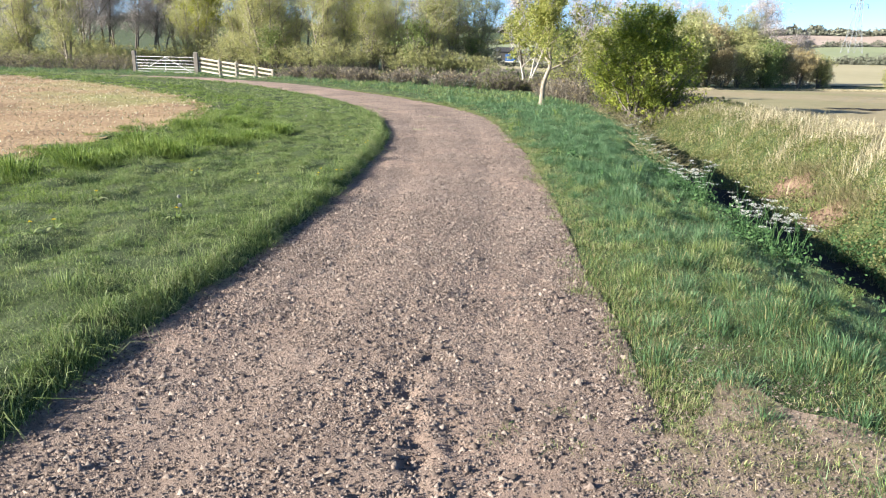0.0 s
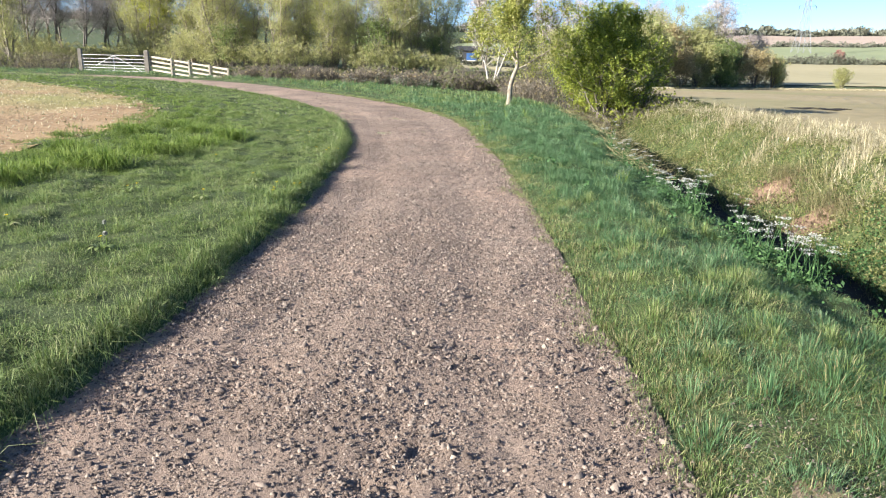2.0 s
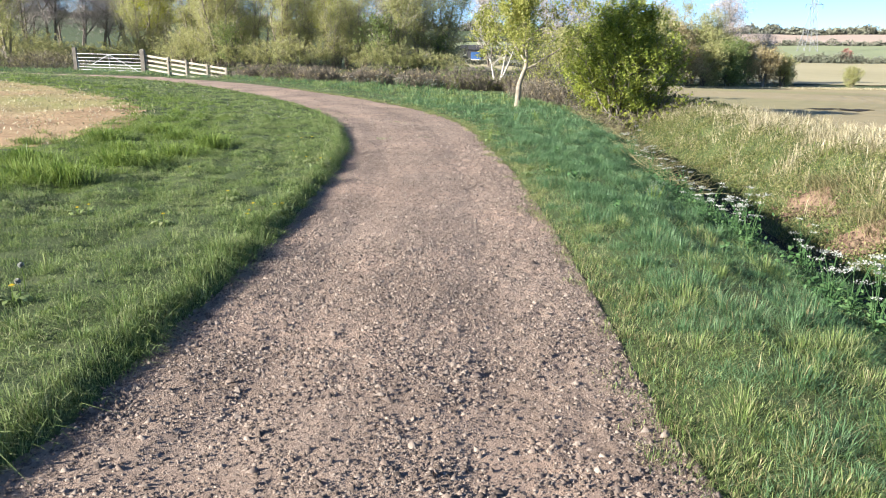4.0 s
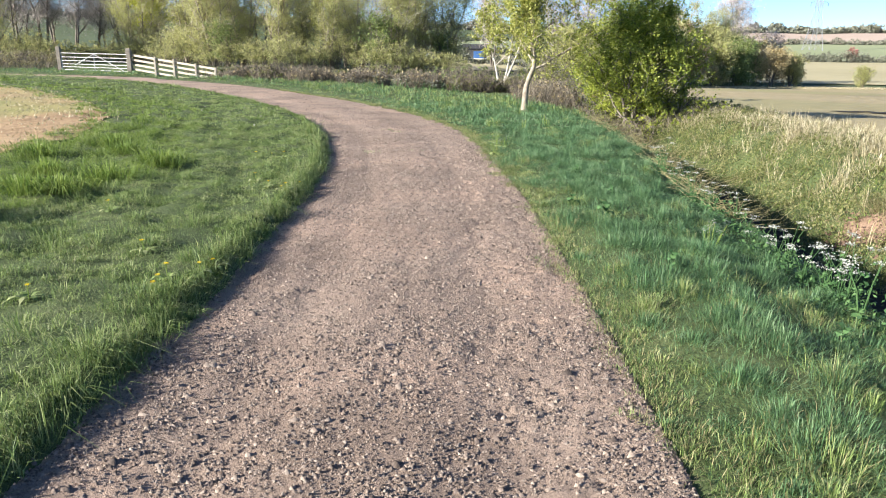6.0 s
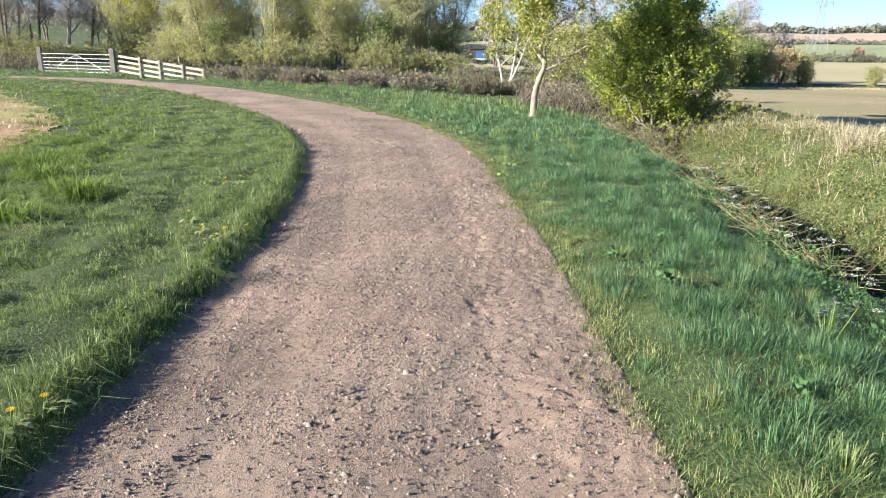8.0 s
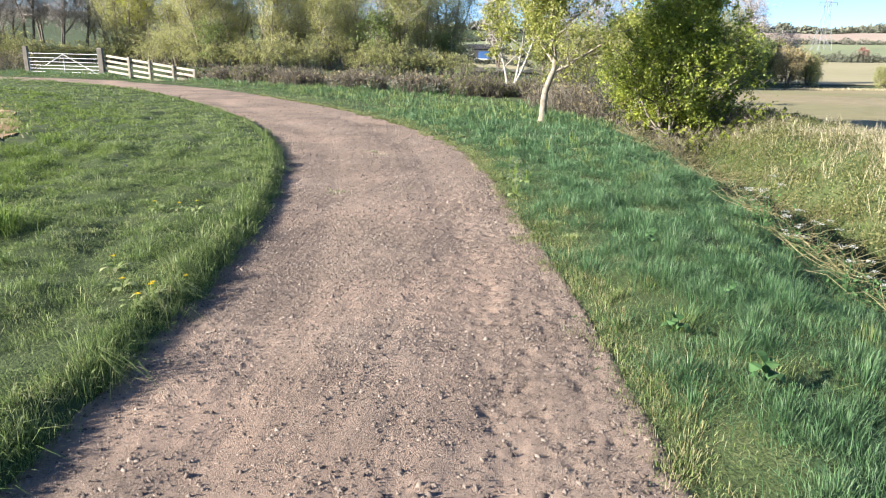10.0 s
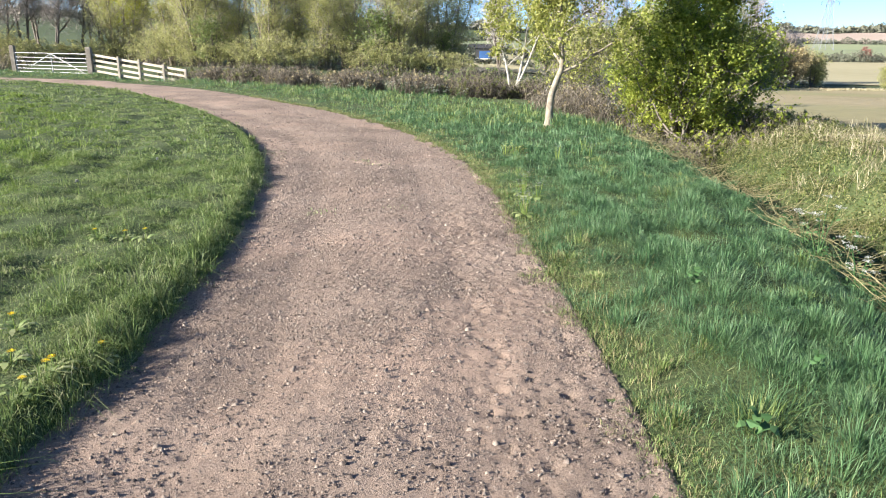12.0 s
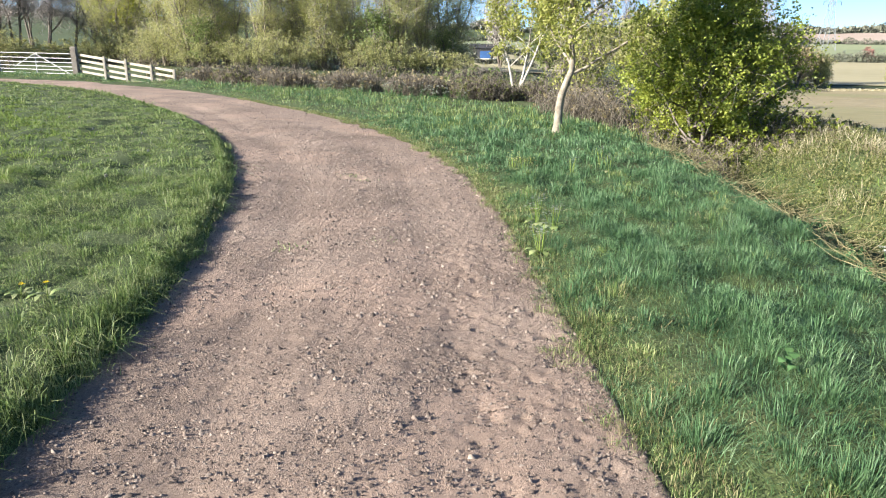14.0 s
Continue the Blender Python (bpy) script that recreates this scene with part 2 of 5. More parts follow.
def ditch_x(y):
    return np.interp(y, [-20, 7.8, 17.5, 22, 30, 45, 70], [3.6, 5.05, 5.95, 5.75, 6.0, 7.5, 12.0])


def lip_x(y):
    """Where the verge breaks off into the ditch."""
    return np.interp(y, [-20, 4.6, 7.5, 9, 12, 14.7, 16, 20, 24, 30, 45, 70], [3.0, 3.25, 3.4, 3.5, 3.95, 4.45, 4.7, 5.0, 5.1, 5.4, 7.0, 11.5])


def land(x, y):
    """Height of the bare ground."""
    x, y = np.asarray(x, float), np.asarray(y, float)
    z = 0.24 * smooth(23, 38, y) * (1 - smooth(-2, 5, x))
    l, r = line_side(x, y, L_LINE), line_side(x, y, R_LINE)
    off = np.maximum(-l, r)
    worn = np.exp(-((x - 1.35) / 0.7) ** 2 - ((y - 2.0) / 0.95) ** 2)
    z = z - 0.03 + 0.1 * smooth(-0.03, 0.16, -l) + 0.05 * smooth(0.0, 0.5, r) * (1 - worn)
    z = z + 0.035 * waves(x, y, 1.7, 3) * smooth(0.1, 1.0, off) * (1 - worn) + 0.02 * (1 - worn) * waves(x, y, 0.55, 4) * smooth(0.05, 0.5, off) * (1 - smooth(20, 26, np.hypot(x, y)))
    d = x - ditch_x(y)
    deep = np.interp(y, [0, 14, 18, 22, 30, 60], [1.45, 1.45, 1.3, 0.95, 0.7, 0.4])
    e = x - lip_x(y) - 0.12 * waves(x, y, 0.9, 6)
    near = 0.17 * smooth(-1.3, 0.0, e) + 0.83 * smooth(0.0, 0.5, e)
    far = smooth(0.45, 2.95, d)
    cut = -deep * near * (1 - far)
    bank = -0.1 * smooth(2.2, 3.4, d) - 0.24 * smooth(3.9, 5.6, d)
    z = z + cut + bank + 0.09 * waves(x, y, 2.3, 5) * smooth(0.3, 1.2, d) * (1 - smooth(4.5, 6, d))
    z = z - 0.5 * smooth(-14.3, -9.8, x) * smooth(36.0, 37.2, y) * (1 - smooth(-6, -3, x)) * (1 - smooth(40, 44, y))
    rr = np.hypot(x, y)
    z = z - 1.7 * smooth(25, 110, rr) * smooth(3, 12, x - 0.12 * y)
    return z + 46 * smooth(130, 1300, rr) + 1.2 * waves(x, y, 260, 8) * smooth(150, 400, rr)


# ---- helpers for building ----
def mesh_of(name, verts, faces, mats, smooth_shade=False, slots=None):
    me = bpy.data.meshes.new(name)
    verts = np.asarray(verts, np.float32).reshape(-1, 3)
    if isinstance(faces, np.ndarray):
        k = faces.shape[1]
        me.vertices.add(len(verts))
        me.vertices.foreach_set("co", verts.ravel())
        me.loops.add(faces.size)
        me.loops.foreach_set("vertex_index", faces.astype(np.int32).ravel())
        me.polygons.add(len(faces))
        me.polygons.foreach_set("loop_start", np.arange(0, faces.size, k, dtype=np.int32))
        me.update(calc_edges=True)
    else:
        me.from_pydata(verts.tolist(), [], faces)
    for m in mats if isinstance(mats, (list, tuple)) else [mats]:
        me.materials.append(m)
    if slots is not None:
        me.polygons.foreach_set("material_index", np.asarray(slots, np.int32))
    if smooth_shade:
        me.polygons.foreach_set("use_smooth", np.ones(len(me.polygons), bool))
    me.update()
    return me


def part(name, bm, mat, parent, label=""):
    """A bmesh, or (verts, faces), as one mesh under its thing."""
    if isinstance(bm, tuple):
        me = mesh_of(name, bm[0], bm[1], mat, len(bm) > 2)
    else:
        me = bpy.data.meshes.new(name)
        bm.to_mesh(me)
        bm.free()
        me.materials.append(mat)
    ob = new(name, me)
    ob.parent = parent
    return tagged(ob, label)


def thing(name, x, y, z, label, category, group="", kind="", turn=0.0):
    ob = new(name)
    ob.empty_display_size = 0.1
    ob.matrix_basis = pose(x, y, z, 0, 0, turn)
    return tagged(ob, label, category, group, kind)


def stuff(name, verts, faces, mats, label, category, slots=None, smooth_shade=False):
    return tagged(new(name, mesh_of(name, verts, faces, mats, smooth_shade, slots)), label, category, "", "stuff")


def grid(xs, ys, height):
    gx, gy = np.meshgrid(xs, ys)
    z = height(gx.ravel(), gy.ravel())
    v = np.stack([gx.ravel(), gy.ravel(), z], 1)
    nx, ny = len(xs), len(ys)
    i = (np.arange(ny - 1)[:, None] * nx + np.arange(nx - 1)[None]).ravel()
    return v, np.stack([i, i + 1, i + nx + 1, i + nx], 1)


def box(sx, sy, sz, bevel=0.0, at=(0, 0, 0), turn=None):
    bm = bmesh.new()
    bmesh.ops.create_cube(bm, size=1.0)
    bmesh.ops.scale(bm, vec=(sx, sy, sz), verts=bm.verts)
    if bevel:
        bmesh.ops.bevel(bm, geom=bm.edges[:], offset=bevel, segments=1, affect="EDGES")
    if turn is not None:
        bmesh.ops.transform(bm, matrix=turn, verts=bm.verts)
    bmesh.ops.translate(bm, vec=at, verts=bm.verts)
    return bm


def tubes(paths, sides=5):
    """Tapered tubes: a list of (points, radii)."""
    vs, fs, base = [], [], 0
    ang = np.linspace(0, 2 * math.pi, sides, endpoint=False)
    for pts, rad in paths:
        pts, rad = np.asarray(pts, float), np.asarray(rad, float)
        d = np.gradient(pts, axis=0)
        d /= np.linalg.norm(d, axis=1)[:, None] + 1e-9
        ref = np.array([0.31, 0.2, 0.93]) if abs(d[0][2]) < 0.8 else np.array([0.9, 0.3, 0.1])
        u = np.cross(d, ref)
        u /= np.linalg.norm(u, axis=1)[:, None] + 1e-9
        w = np.cross(d, u)
        ring = pts[:, None] + rad[:, None, None] * (u[:, None] * np.cos(ang)[None, :, None] + w[:, None] * np.sin(ang)[None, :, None])
        vs.append(ring.reshape(-1, 3))
        n = len(pts)
        i = np.arange(n - 1)[:, None] * sides + np.arange(sides)[None]
        j = np.arange(n - 1)[:, None] * sides + (np.arange(sides)[None] + 1) % sides
        fs.append(np.stack([i, j, j + sides, i + sides], 2).reshape(-1, 4) + base)
        base += n * sides
    return np.vstack(vs), np.vstack(fs)


def leaf_quads(places, size, rng, up=0.8, long=1.5, spread=0.35):
    """Small pointed leaves (rhombs, folded along the middle) at places."""
    n = len(places)
    s = size * rng.uniform(1 - spread, 1 + spread, n)[:, None]
    nrm = rng.normal(size=(n, 3)) + np.array([0, 0, up])
    nrm /= np.linalg.norm(nrm, axis=1)[:, None]
    a = np.cross(nrm, rng.normal(size=(n, 3)))
    a /= np.linalg.norm(a, axis=1)[:, None] + 1e-9
    b = np.cross(nrm, a)
    p = np.asarray(places)
    v = np.stack([p - a * s * long * 0.5, p + b * s * 0.5 + nrm * s * 0.12, p + a * s * long * 0.5, p - b * s * 0.5 + nrm * s * 0.12], 1).reshape(-1, 3)
    return v, np.arange(4 * n).reshape(n, 4)


def leaf_triangles(places, size, rng, up=0.8, long=1.5):
    """Small pointed leaves for far crowns, one triangle each."""
    v, f = leaf_quads(places, size, rng, up, long)
    return v.reshape(-1, 4, 3)[:, (0, 1, 2)].reshape(-1, 3), np.arange(3 * len(f)).reshape(-1, 3)


def branch_set(rng, height, spread, trunk_r, stems=1, limbs=9, twigs=5, lean=(0, 0), first=0.3, wiggle=0.06, rise=0.6, fine=2, droop=0.0, trunk=None):
    """Trunk, limbs and twigs of a tree standing at the origin: tubes, and the places along twigs for leaves."""
    wood, twig_paths, tips = [], [], []

    def path(p0, direction, length, r0, r1, n, wob, lift):
        pts, d = [np.array(p0, float)], np.array(direction, float)
        for _ in range(n):
            d = d + rng.normal(size=3) * wob + np.array([0, 0, lift])
            d /= np.linalg.norm(d)
            pts.append(pts[-1] + d * length / n)
        return np.array(pts), np.linspace(r0, r1, n + 1)

    for s in range(stems):
        a = rng.uniform(0, 6.28)
        tilt = 0.0 if stems == 1 else rng.uniform(0.1, 0.35)
        d0 = np.array([math.cos(a) * tilt + lean[0], math.sin(a) * tilt + lean[1], 1.0])
        h = height * rng.uniform(0.8, 1.0) if stems > 1 else height
        tp, tr = path((math.cos(a) * 0.08 * (stems > 1), math.sin(a) * 0.08 * (stems > 1), -0.1), d0 / np.linalg.norm(d0), h * 0.92, trunk_r, trunk_r * 0.16, 9, wiggle, 0.05)
        if trunk is not None:
            tp = polyline(trunk, 0.2)
            tr = trunk_r * (1 - 0.85 * np.linspace(0, 1, len(tp)) ** 0.6)
        tr[0] *= 1.35
        wood.append((tp, tr))
        for i in range(limbs):
            f = first + (0.97 - first) * (i + rng.uniform(0, 0.9)) / limbs
            k = f * (len(tp) - 1)
            j = int(min(k, len(tp) - 2))
            p0 = tp[j] + (tp[j + 1] - tp[j]) * (k - j)
            b = i * 2.4 + rng.uniform(-0.5, 0.5)
            reach = spread * (1.05 - 0.62 * f) * rng.uniform(0.55, 1.2)
            ld = np.array([math.cos(b), math.sin(b), rise * rng.uniform(0.6, 1.4)])
            lp, lr = path(p0, ld / np.linalg.norm(ld), reach, np.interp(k, range(len(tr)), tr) * 0.6, 0.008, 6, 0.12, 0.05)
            wood.append((lp, lr))
            for _ in range(twigs):
                g = rng.uniform(0.25, 1.0) * 5.99
                q = lp[int(g)] + (lp[int(g) + 1] - lp[int(g)]) * (g % 1)
                td = rng.normal(size=3) * 0.8 + ld * 0.5 + np.array([0, 0, 0.35 - droop])
                qp, qr = path(q, td / np.linalg.norm(td), reach * rng.uniform(0.25, 0.5), 0.007, 0.003, 4, 0.15, 0.03 - droop * 0.2)
                twig_paths.append((qp, qr))
                for _ in range(fine):
                    h2 = rng.randint(1, 4)
                    fd = rng.normal(size=3) + np.array([0, 0, 0.3 - droop])
                    fp, fr = path(qp[h2], fd / np.linalg.norm(fd), reach * rng.uniform(0.12, 0.25), 0.004, 0.002, 3, 0.15, -droop * 0.2)
                    twig_paths.append((fp, fr))
                    tips.append(fp)
                tips.append(qp)
    return wood, twig_paths, tips


def along(tips, rng, count, scatter):
    """Places near the twigs, in loose sprigs."""
    pts = np.vstack(tips)
    k = max(8, count // 9)
    knots = pts[rng.randint(0, len(pts), k)] + rng.normal(size=(k, 3)) * scatter
    return knots[rng.randint(0, k, count)] + rng.normal(size=(count, 3)) * scatter * 0.45


def tree(name, x, y, label, category, rng, bark, leaf, height, spread, trunk_r, leaves, leaf_size, scatter=0.12, leaf_long=1.5, gaps=0.0, far_leaf=False, twig_mat=None, sides=6, twig_scale=1.0, group="", turn=0.0, **kw):
    ob = thing(name, x, y, float(land(x, y)), label, category, group, "", turn)
    wood, tw, tips = branch_set(rng, height, spread, trunk_r, **kw)
    v, f = tubes([(p, r) for p, r in wood], sides)
    part("trunk", (v, f, 1), bark, ob)
    v, f = tubes([(p, np.asarray(r) * twig_scale) for p, r in tw], 3)
    tagged(part("twig_mass", (v, f), twig_mat or bark, ob), kind="stuff")
    if leaves:
        p = along(tips, rng, leaves, scatter)
        if gaps:
            p = p[0.9 * waves(p[:, 0] + 0.6 * p[:, 2], p[:, 1] + 0.8 * p[:, 2], gaps, 97) + 0.6 * waves(p[:, 0] - p[:, 2], p[:, 1] + 0.5 * p[:, 2], gaps * 0.45, 98) > -0.25]
        tagged(part("crown", (leaf_triangles if far_leaf else leaf_quads)(p, leaf_size, rng, 0.8, leaf_long), leaf, ob), kind="stuff")
    return ob


# ---- ground, track and fields ----
def spaced(lo, fine_lo, fine_hi, hi, step, growth=1.09):
    mid = list(np.arange(fine_lo, fine_hi, step))
    up, s = [], step
    v = fine_hi
    while v < hi:
        up.append(v)
        s *= growth
        v += s
    down, s, v = [], step, fine_lo
    while v > lo:
        s *= growth
        v -= s
        down.append(v)
    return np.array(down[::-1] + mid + up + [hi])


FIELD_EDGE = [(-5.3, -20), (-5.55, 0), (-5.7, 8.5), (-5.75, 10.5), (-5.6, 12.3), (-5.55, 14.2), (-5.9, 16.5), (-6.8, 19), (-8.5, 22), (-12.2, 26.5), (-17.5, 30.5), (-25, 33.5), (-60, 37)]
GX, GY = spaced(-1800, -7, 11, 1800, 0.15), spaced(-1200, 0, 25, 2200, 0.21)
v, f = grid(GX, GY, land)
inside = (line_side(v[:, 0], v[:, 1], L_LINE) > 0.12) & (line_side(v[:, 0], v[:, 1], R_LINE) < -0.12)
v[inside, 2] -= 0.05
F_LINE = polyline(FIELD_EDGE, 0.5)
SOWN_EDGE = polyline([(9.9, 2), (10.2, 8), (10.7, 14), (11.0, 18), (11.2, 21), (11.3, 26), (12.5, 34), (16, 48), (24, 70), (35, 88), (60, 97), (110, 104)], 1.2)
under = (line_side(v[:, 0], v[:, 1], F_LINE) < -0.5) & (v[:, 0] > -69) & (v[:, 1] > -19) & (v[:, 1] < 37)
under |= (v[:, 0] > np.interp(v[:, 1], SOWN_EDGE[:, 1], SOWN_EDGE[:, 0]) + 0.8) & (v[:, 0] < 109) & (v[:, 1] > 4) & (v[:, 1] < 102)
v[under, 2] -= 0.15
tagged(new("ground", mesh_of("ground", v, f, M_SOIL, True)), "uneven grassy verge soil with a ditch beside the track", "ground", "", "structure")

# the track: rows across from edge to edge, wheel ruts a little lower than the crown
lp = polyline(LEFT_EDGE, 0.1)
rl = polyline(RIGHT_EDGE, 0.1)
u = np.linspace(0, 1, 1000)


def at_fraction(line, u):
    s = np.concatenate([[0], np.cumsum(np.linalg.norm(np.diff(line, axis=0), axis=1))])
    q = np.interp(u, [0, 0.03, 0.78, 0.92, 1], [0, 31.5, 46, 54, s[-1]])
    return np.stack([np.interp(q, s, line[:, 0]), np.interp(q, s, line[:, 1])], 1)


la, ra = at_fraction(lp, u), at_fraction(rl, u)
ACROSS = 130
w = np.linspace(-0.02, 1.02, ACROSS)
px = la[:, None, 0] * (1 - w) + ra[:, None, 0] * w
py = la[:, None, 1] * (1 - w) + ra[:, None, 1] * w


pr = np.random.RandomState(33)
# hoof prints in the softer edge, and a washed-out hollow in the middle
PRINTS = [(pr.uniform(0.62, 1.28), pr.uniform(8.3, 14.6), pr.uniform(0.02, 0.034), pr.uniform(0.007, 0.016)) for _ in range(330)]
PRINTS += [(-0.12 + pr.normal() * 0.1, pr.uniform(1.7, 3.4), pr.uniform(0.03, 0.06), pr.uniform(0.008, 0.02)) for _ in range(60)]
PRINTS += [(pr.uniform(0.45, 1.0), pr.uniform(3.5, 8.5), pr.uniform(0.025, 0.045), pr.uniform(0.006, 0.014)) for _ in range(110)]
PRINTS += [(pr.uniform(-1.1, 0.5), pr.uniform(2, 14), pr.uniform(0.03, 0.06), pr.uniform(0.003, 0.009)) for _ in range(150)]
PRINTS += [(-0.42 + pr.normal() * 0.1, 17.5 + pr.normal() * 0.12, 0.07, 0.02) for _ in range(8)]


def track_height(x, y, w):
    dents = np.zeros(np.shape(x))
    for cx, cy, rad, depth in PRINTS:
        near = (np.abs(x - cx) < 3 * rad) & (np.abs(y - cy) < 3 * rad)
        dents[near] -= depth * np.exp(-((x[near] - cx) ** 2 + (y[near] - cy) ** 2) / rad ** 2)
    crown = 0.02 * np.sin(np.clip(w, 0, 1) * math.pi)
    rut = -0.022 * np.exp(-((w - 0.27) / 0.09) ** 2) - 0.018 * np.exp(-((w - 0.72) / 0.09) ** 2)
    edge = -0.05 * smooth(0.99, 1.02, w)
    return dents + 0.24 * smooth(23, 38, y) * (1 - smooth(-2, 5, x)) - 0.02 + crown + rut + edge + 0.004 * waves(x, y, 0.4, 11) + 0.0022 * waves(x, y, 0.13, 13) + 0.004 * waves(x, y, 1.6, 12)


pz = track_height(px, py, w[None, :]) + pr.normal(size=px.shape) * (0.0013 + 0.0014 * smooth(0.7, 0.95, w[None, :]))
i = (np.arange(len(u) - 1)[:, None] * ACROSS + np.arange(ACROSS - 1)[None]).ravel()
tagged(new("road", mesh_of("road", np.stack([px, py, pz], 2).reshape(-1, 3), np.stack([i, i + 1, i + ACROSS + 1, i + ACROSS], 1), M_TRACK, True)),
       "pinkish gravel farm track curving away between grass verges", "track", "", "structure")


def patch_of(name, outline, lift, mat, label, category, step):
    """A field draped on the land inside a curved outline."""
    o = np.array(outline, float)
    cx, cy = o.mean(0)
    rings = max(6, int(step))
    t = np.linspace(0, 1, rings + 1)[1:]
    vv = [(cx, cy)]
    for k in t:
        vv += [(cx + (a - cx) * k, cy + (b - cy) * k) for a, b in o]
    vv = np.array(vv)
    n = len(o)
    ff = [(0, 1 + j, 1 + (j + 1) % n) for j in range(n)]
    for k in range(rings - 1):
        b = 1 + k * n
        ff += [(b + j, b + n + j, b + n + (j + 1) % n, b + (j + 1) % n) for j in range(n)]
    z = land(vv[:, 0], vv[:, 1]) + lift
    return tagged(new(name, mesh_of(name, np.column_stack([vv, z]), ff, mat, True)), label, category, "", "structure")


edge = polyline(FIELD_EDGE, 0.5)
edge = edge + np.stack([waves(edge[:, 0], edge[:, 1], 2.2, 21), waves(edge[:, 0], edge[:, 1], 1.5, 22)], 1) * 0.16
patch_of("field_stubble", list(map(tuple, edge)) + [(-70, 20), (-70, -20)], 0.01, M_STUBBLE, "bare straw-coloured sprayed-off field beside the verge", "field", 40)


def ring_field(name, a0, a1, r0, r1, lift, mat, label):
    """A far field between two distances and two directions (slope x / y)."""
    a, r = np.linspace(a0, a1, 40), np.linspace(r0, r1, 30)
    ga, gr = np.meshgrid(a, r)
    x, y = (ga * gr).ravel(), gr.ravel()
    z = land(x, y) + lift
    i = (np.arange(29)[:, None] * 40 + np.arange(39)[None]).ravel()
    tagged(new(name, mesh_of(name, np.stack([x, y, z], 1), np.stack([i, i + 1, i + 41, i + 40], 1), mat, True)), label, "field", "", "structure")


patch_of("field_sown", list(map(tuple, SOWN_EDGE)) + [(112, 50), (112, 2), (60, -5)], 0.03, M_CROP, "thinly sown greenish brown arable field beyond the bank", "field", 60)
ring_field("field_pale", 0.3, 1.1, 115, 300, 0.15, M_FARTAN, "pale dry field in the distance")
ring_field("field_far_green", 0.02, 1.1, 310, 520, 0.4, M_FARGREEN, "far green pasture on a slope")
ring_field("field_ploughed", 0.3, 1.1, 530, 820, 0.6, M_FARRED, "far reddish ploughed field on a rise")
ring_field("field_beyond_wood", 0.02, 0.2, 70, 300, 0.12, M_FARTAN, "pale green field glimpsed past the wood")


# ---- loose stones on the track ----
def chips(x, y, z, size, rng):
    """Angular stone chips, half bedded in the dust, with uneven corners."""
    n = len(x)
    base = np.array([(1, 0, -0.4), (-0.5, 0.87, -0.4), (-0.5, -0.87, -0.4), (0, 0, 0.9)], float)
    v = base[None] * rng.uniform(0.7, 1.4, (n, 4, 1)) + rng.normal(size=(n, 4, 3)) * 0.26
    a = rng.uniform(0, 6.28, n)
    c, s = np.cos(a)[:, None], np.sin(a)[:, None]
    vx, vy = v[..., 0] * c - v[..., 1] * s, v[..., 0] * s + v[..., 1] * c
    v = np.stack([vx * 1.15, vy * 0.85, v[..., 2] * 0.76], 2) * size[:, None, None]
    v += np.stack([x, y, z + size * 0.25], 1)[:, None]
    tri = np.array([(0, 1, 3), (1, 2, 3), (2, 0, 3)])
    return v.reshape(-1, 3), (tri[None] + 4 * np.arange(n)[:, None, None]).reshape(-1, 3)


def on_track(n, y0, y1, rng):
    """Random places on the track between two distances: x, y, share across and height."""
    y = rng.uniform(y0, y1, n)
    w_ = rng.uniform(0.0, 1.0, n)
    x = np.interp(y, lp[:, 1], lp[:, 0]) * (1 - w_) + np.interp(y, rl[:, 1], rl[:, 0]) * w_
    return x, y, w_, track_height(x, y, w_)


rng = np.random.RandomState(2)
sx, sy, sz, ss = [], [], [], []
for n, y0, y1, med, top in ((175000, 1.6, 8.6, 0.0052, 0.024), (92000, 5.0, 12.5, 0.0044, 0.016), (20000, 12.5, 20.0, 0.007, 0.018), (6000, 20, 31, 0.01, 0.02)):
    x, y, w_, z = on_track(n, y0, y1, rng)
    loose = 0.55 + 0.5 * waves(x, y, 1.1, 31) + 0.25 * waves(x, y, 0.35, 32) + 0.35 * np.exp(-((w_ - 0.52) / 0.12) ** 2) + 0.35 * smooth(0.85, 1.0, w_) - 0.12 * smooth(5, 11, y)
    fade = smooth(5.0, 8.6, y)
    keep = rng.uniform(0, 1, n) < np.clip(loose, 0.42, 1) * (1 - fade if y0 < 2 else fade)
    size = np.clip(med * np.exp(rng.normal(size=n) * 0.48), 0.003, top)
    sx.append(x[keep]), sy.append(y[keep]), sz.append(z[keep]), ss.append(size[keep])
v, f = chips(np.concatenate(sx), np.concatenate(sy), np.concatenate(sz), np.concatenate(ss), rng)
stuff("gravel", v, f, M_STONE, "loose grey and pinkish crushed stone on the track", "gravel")


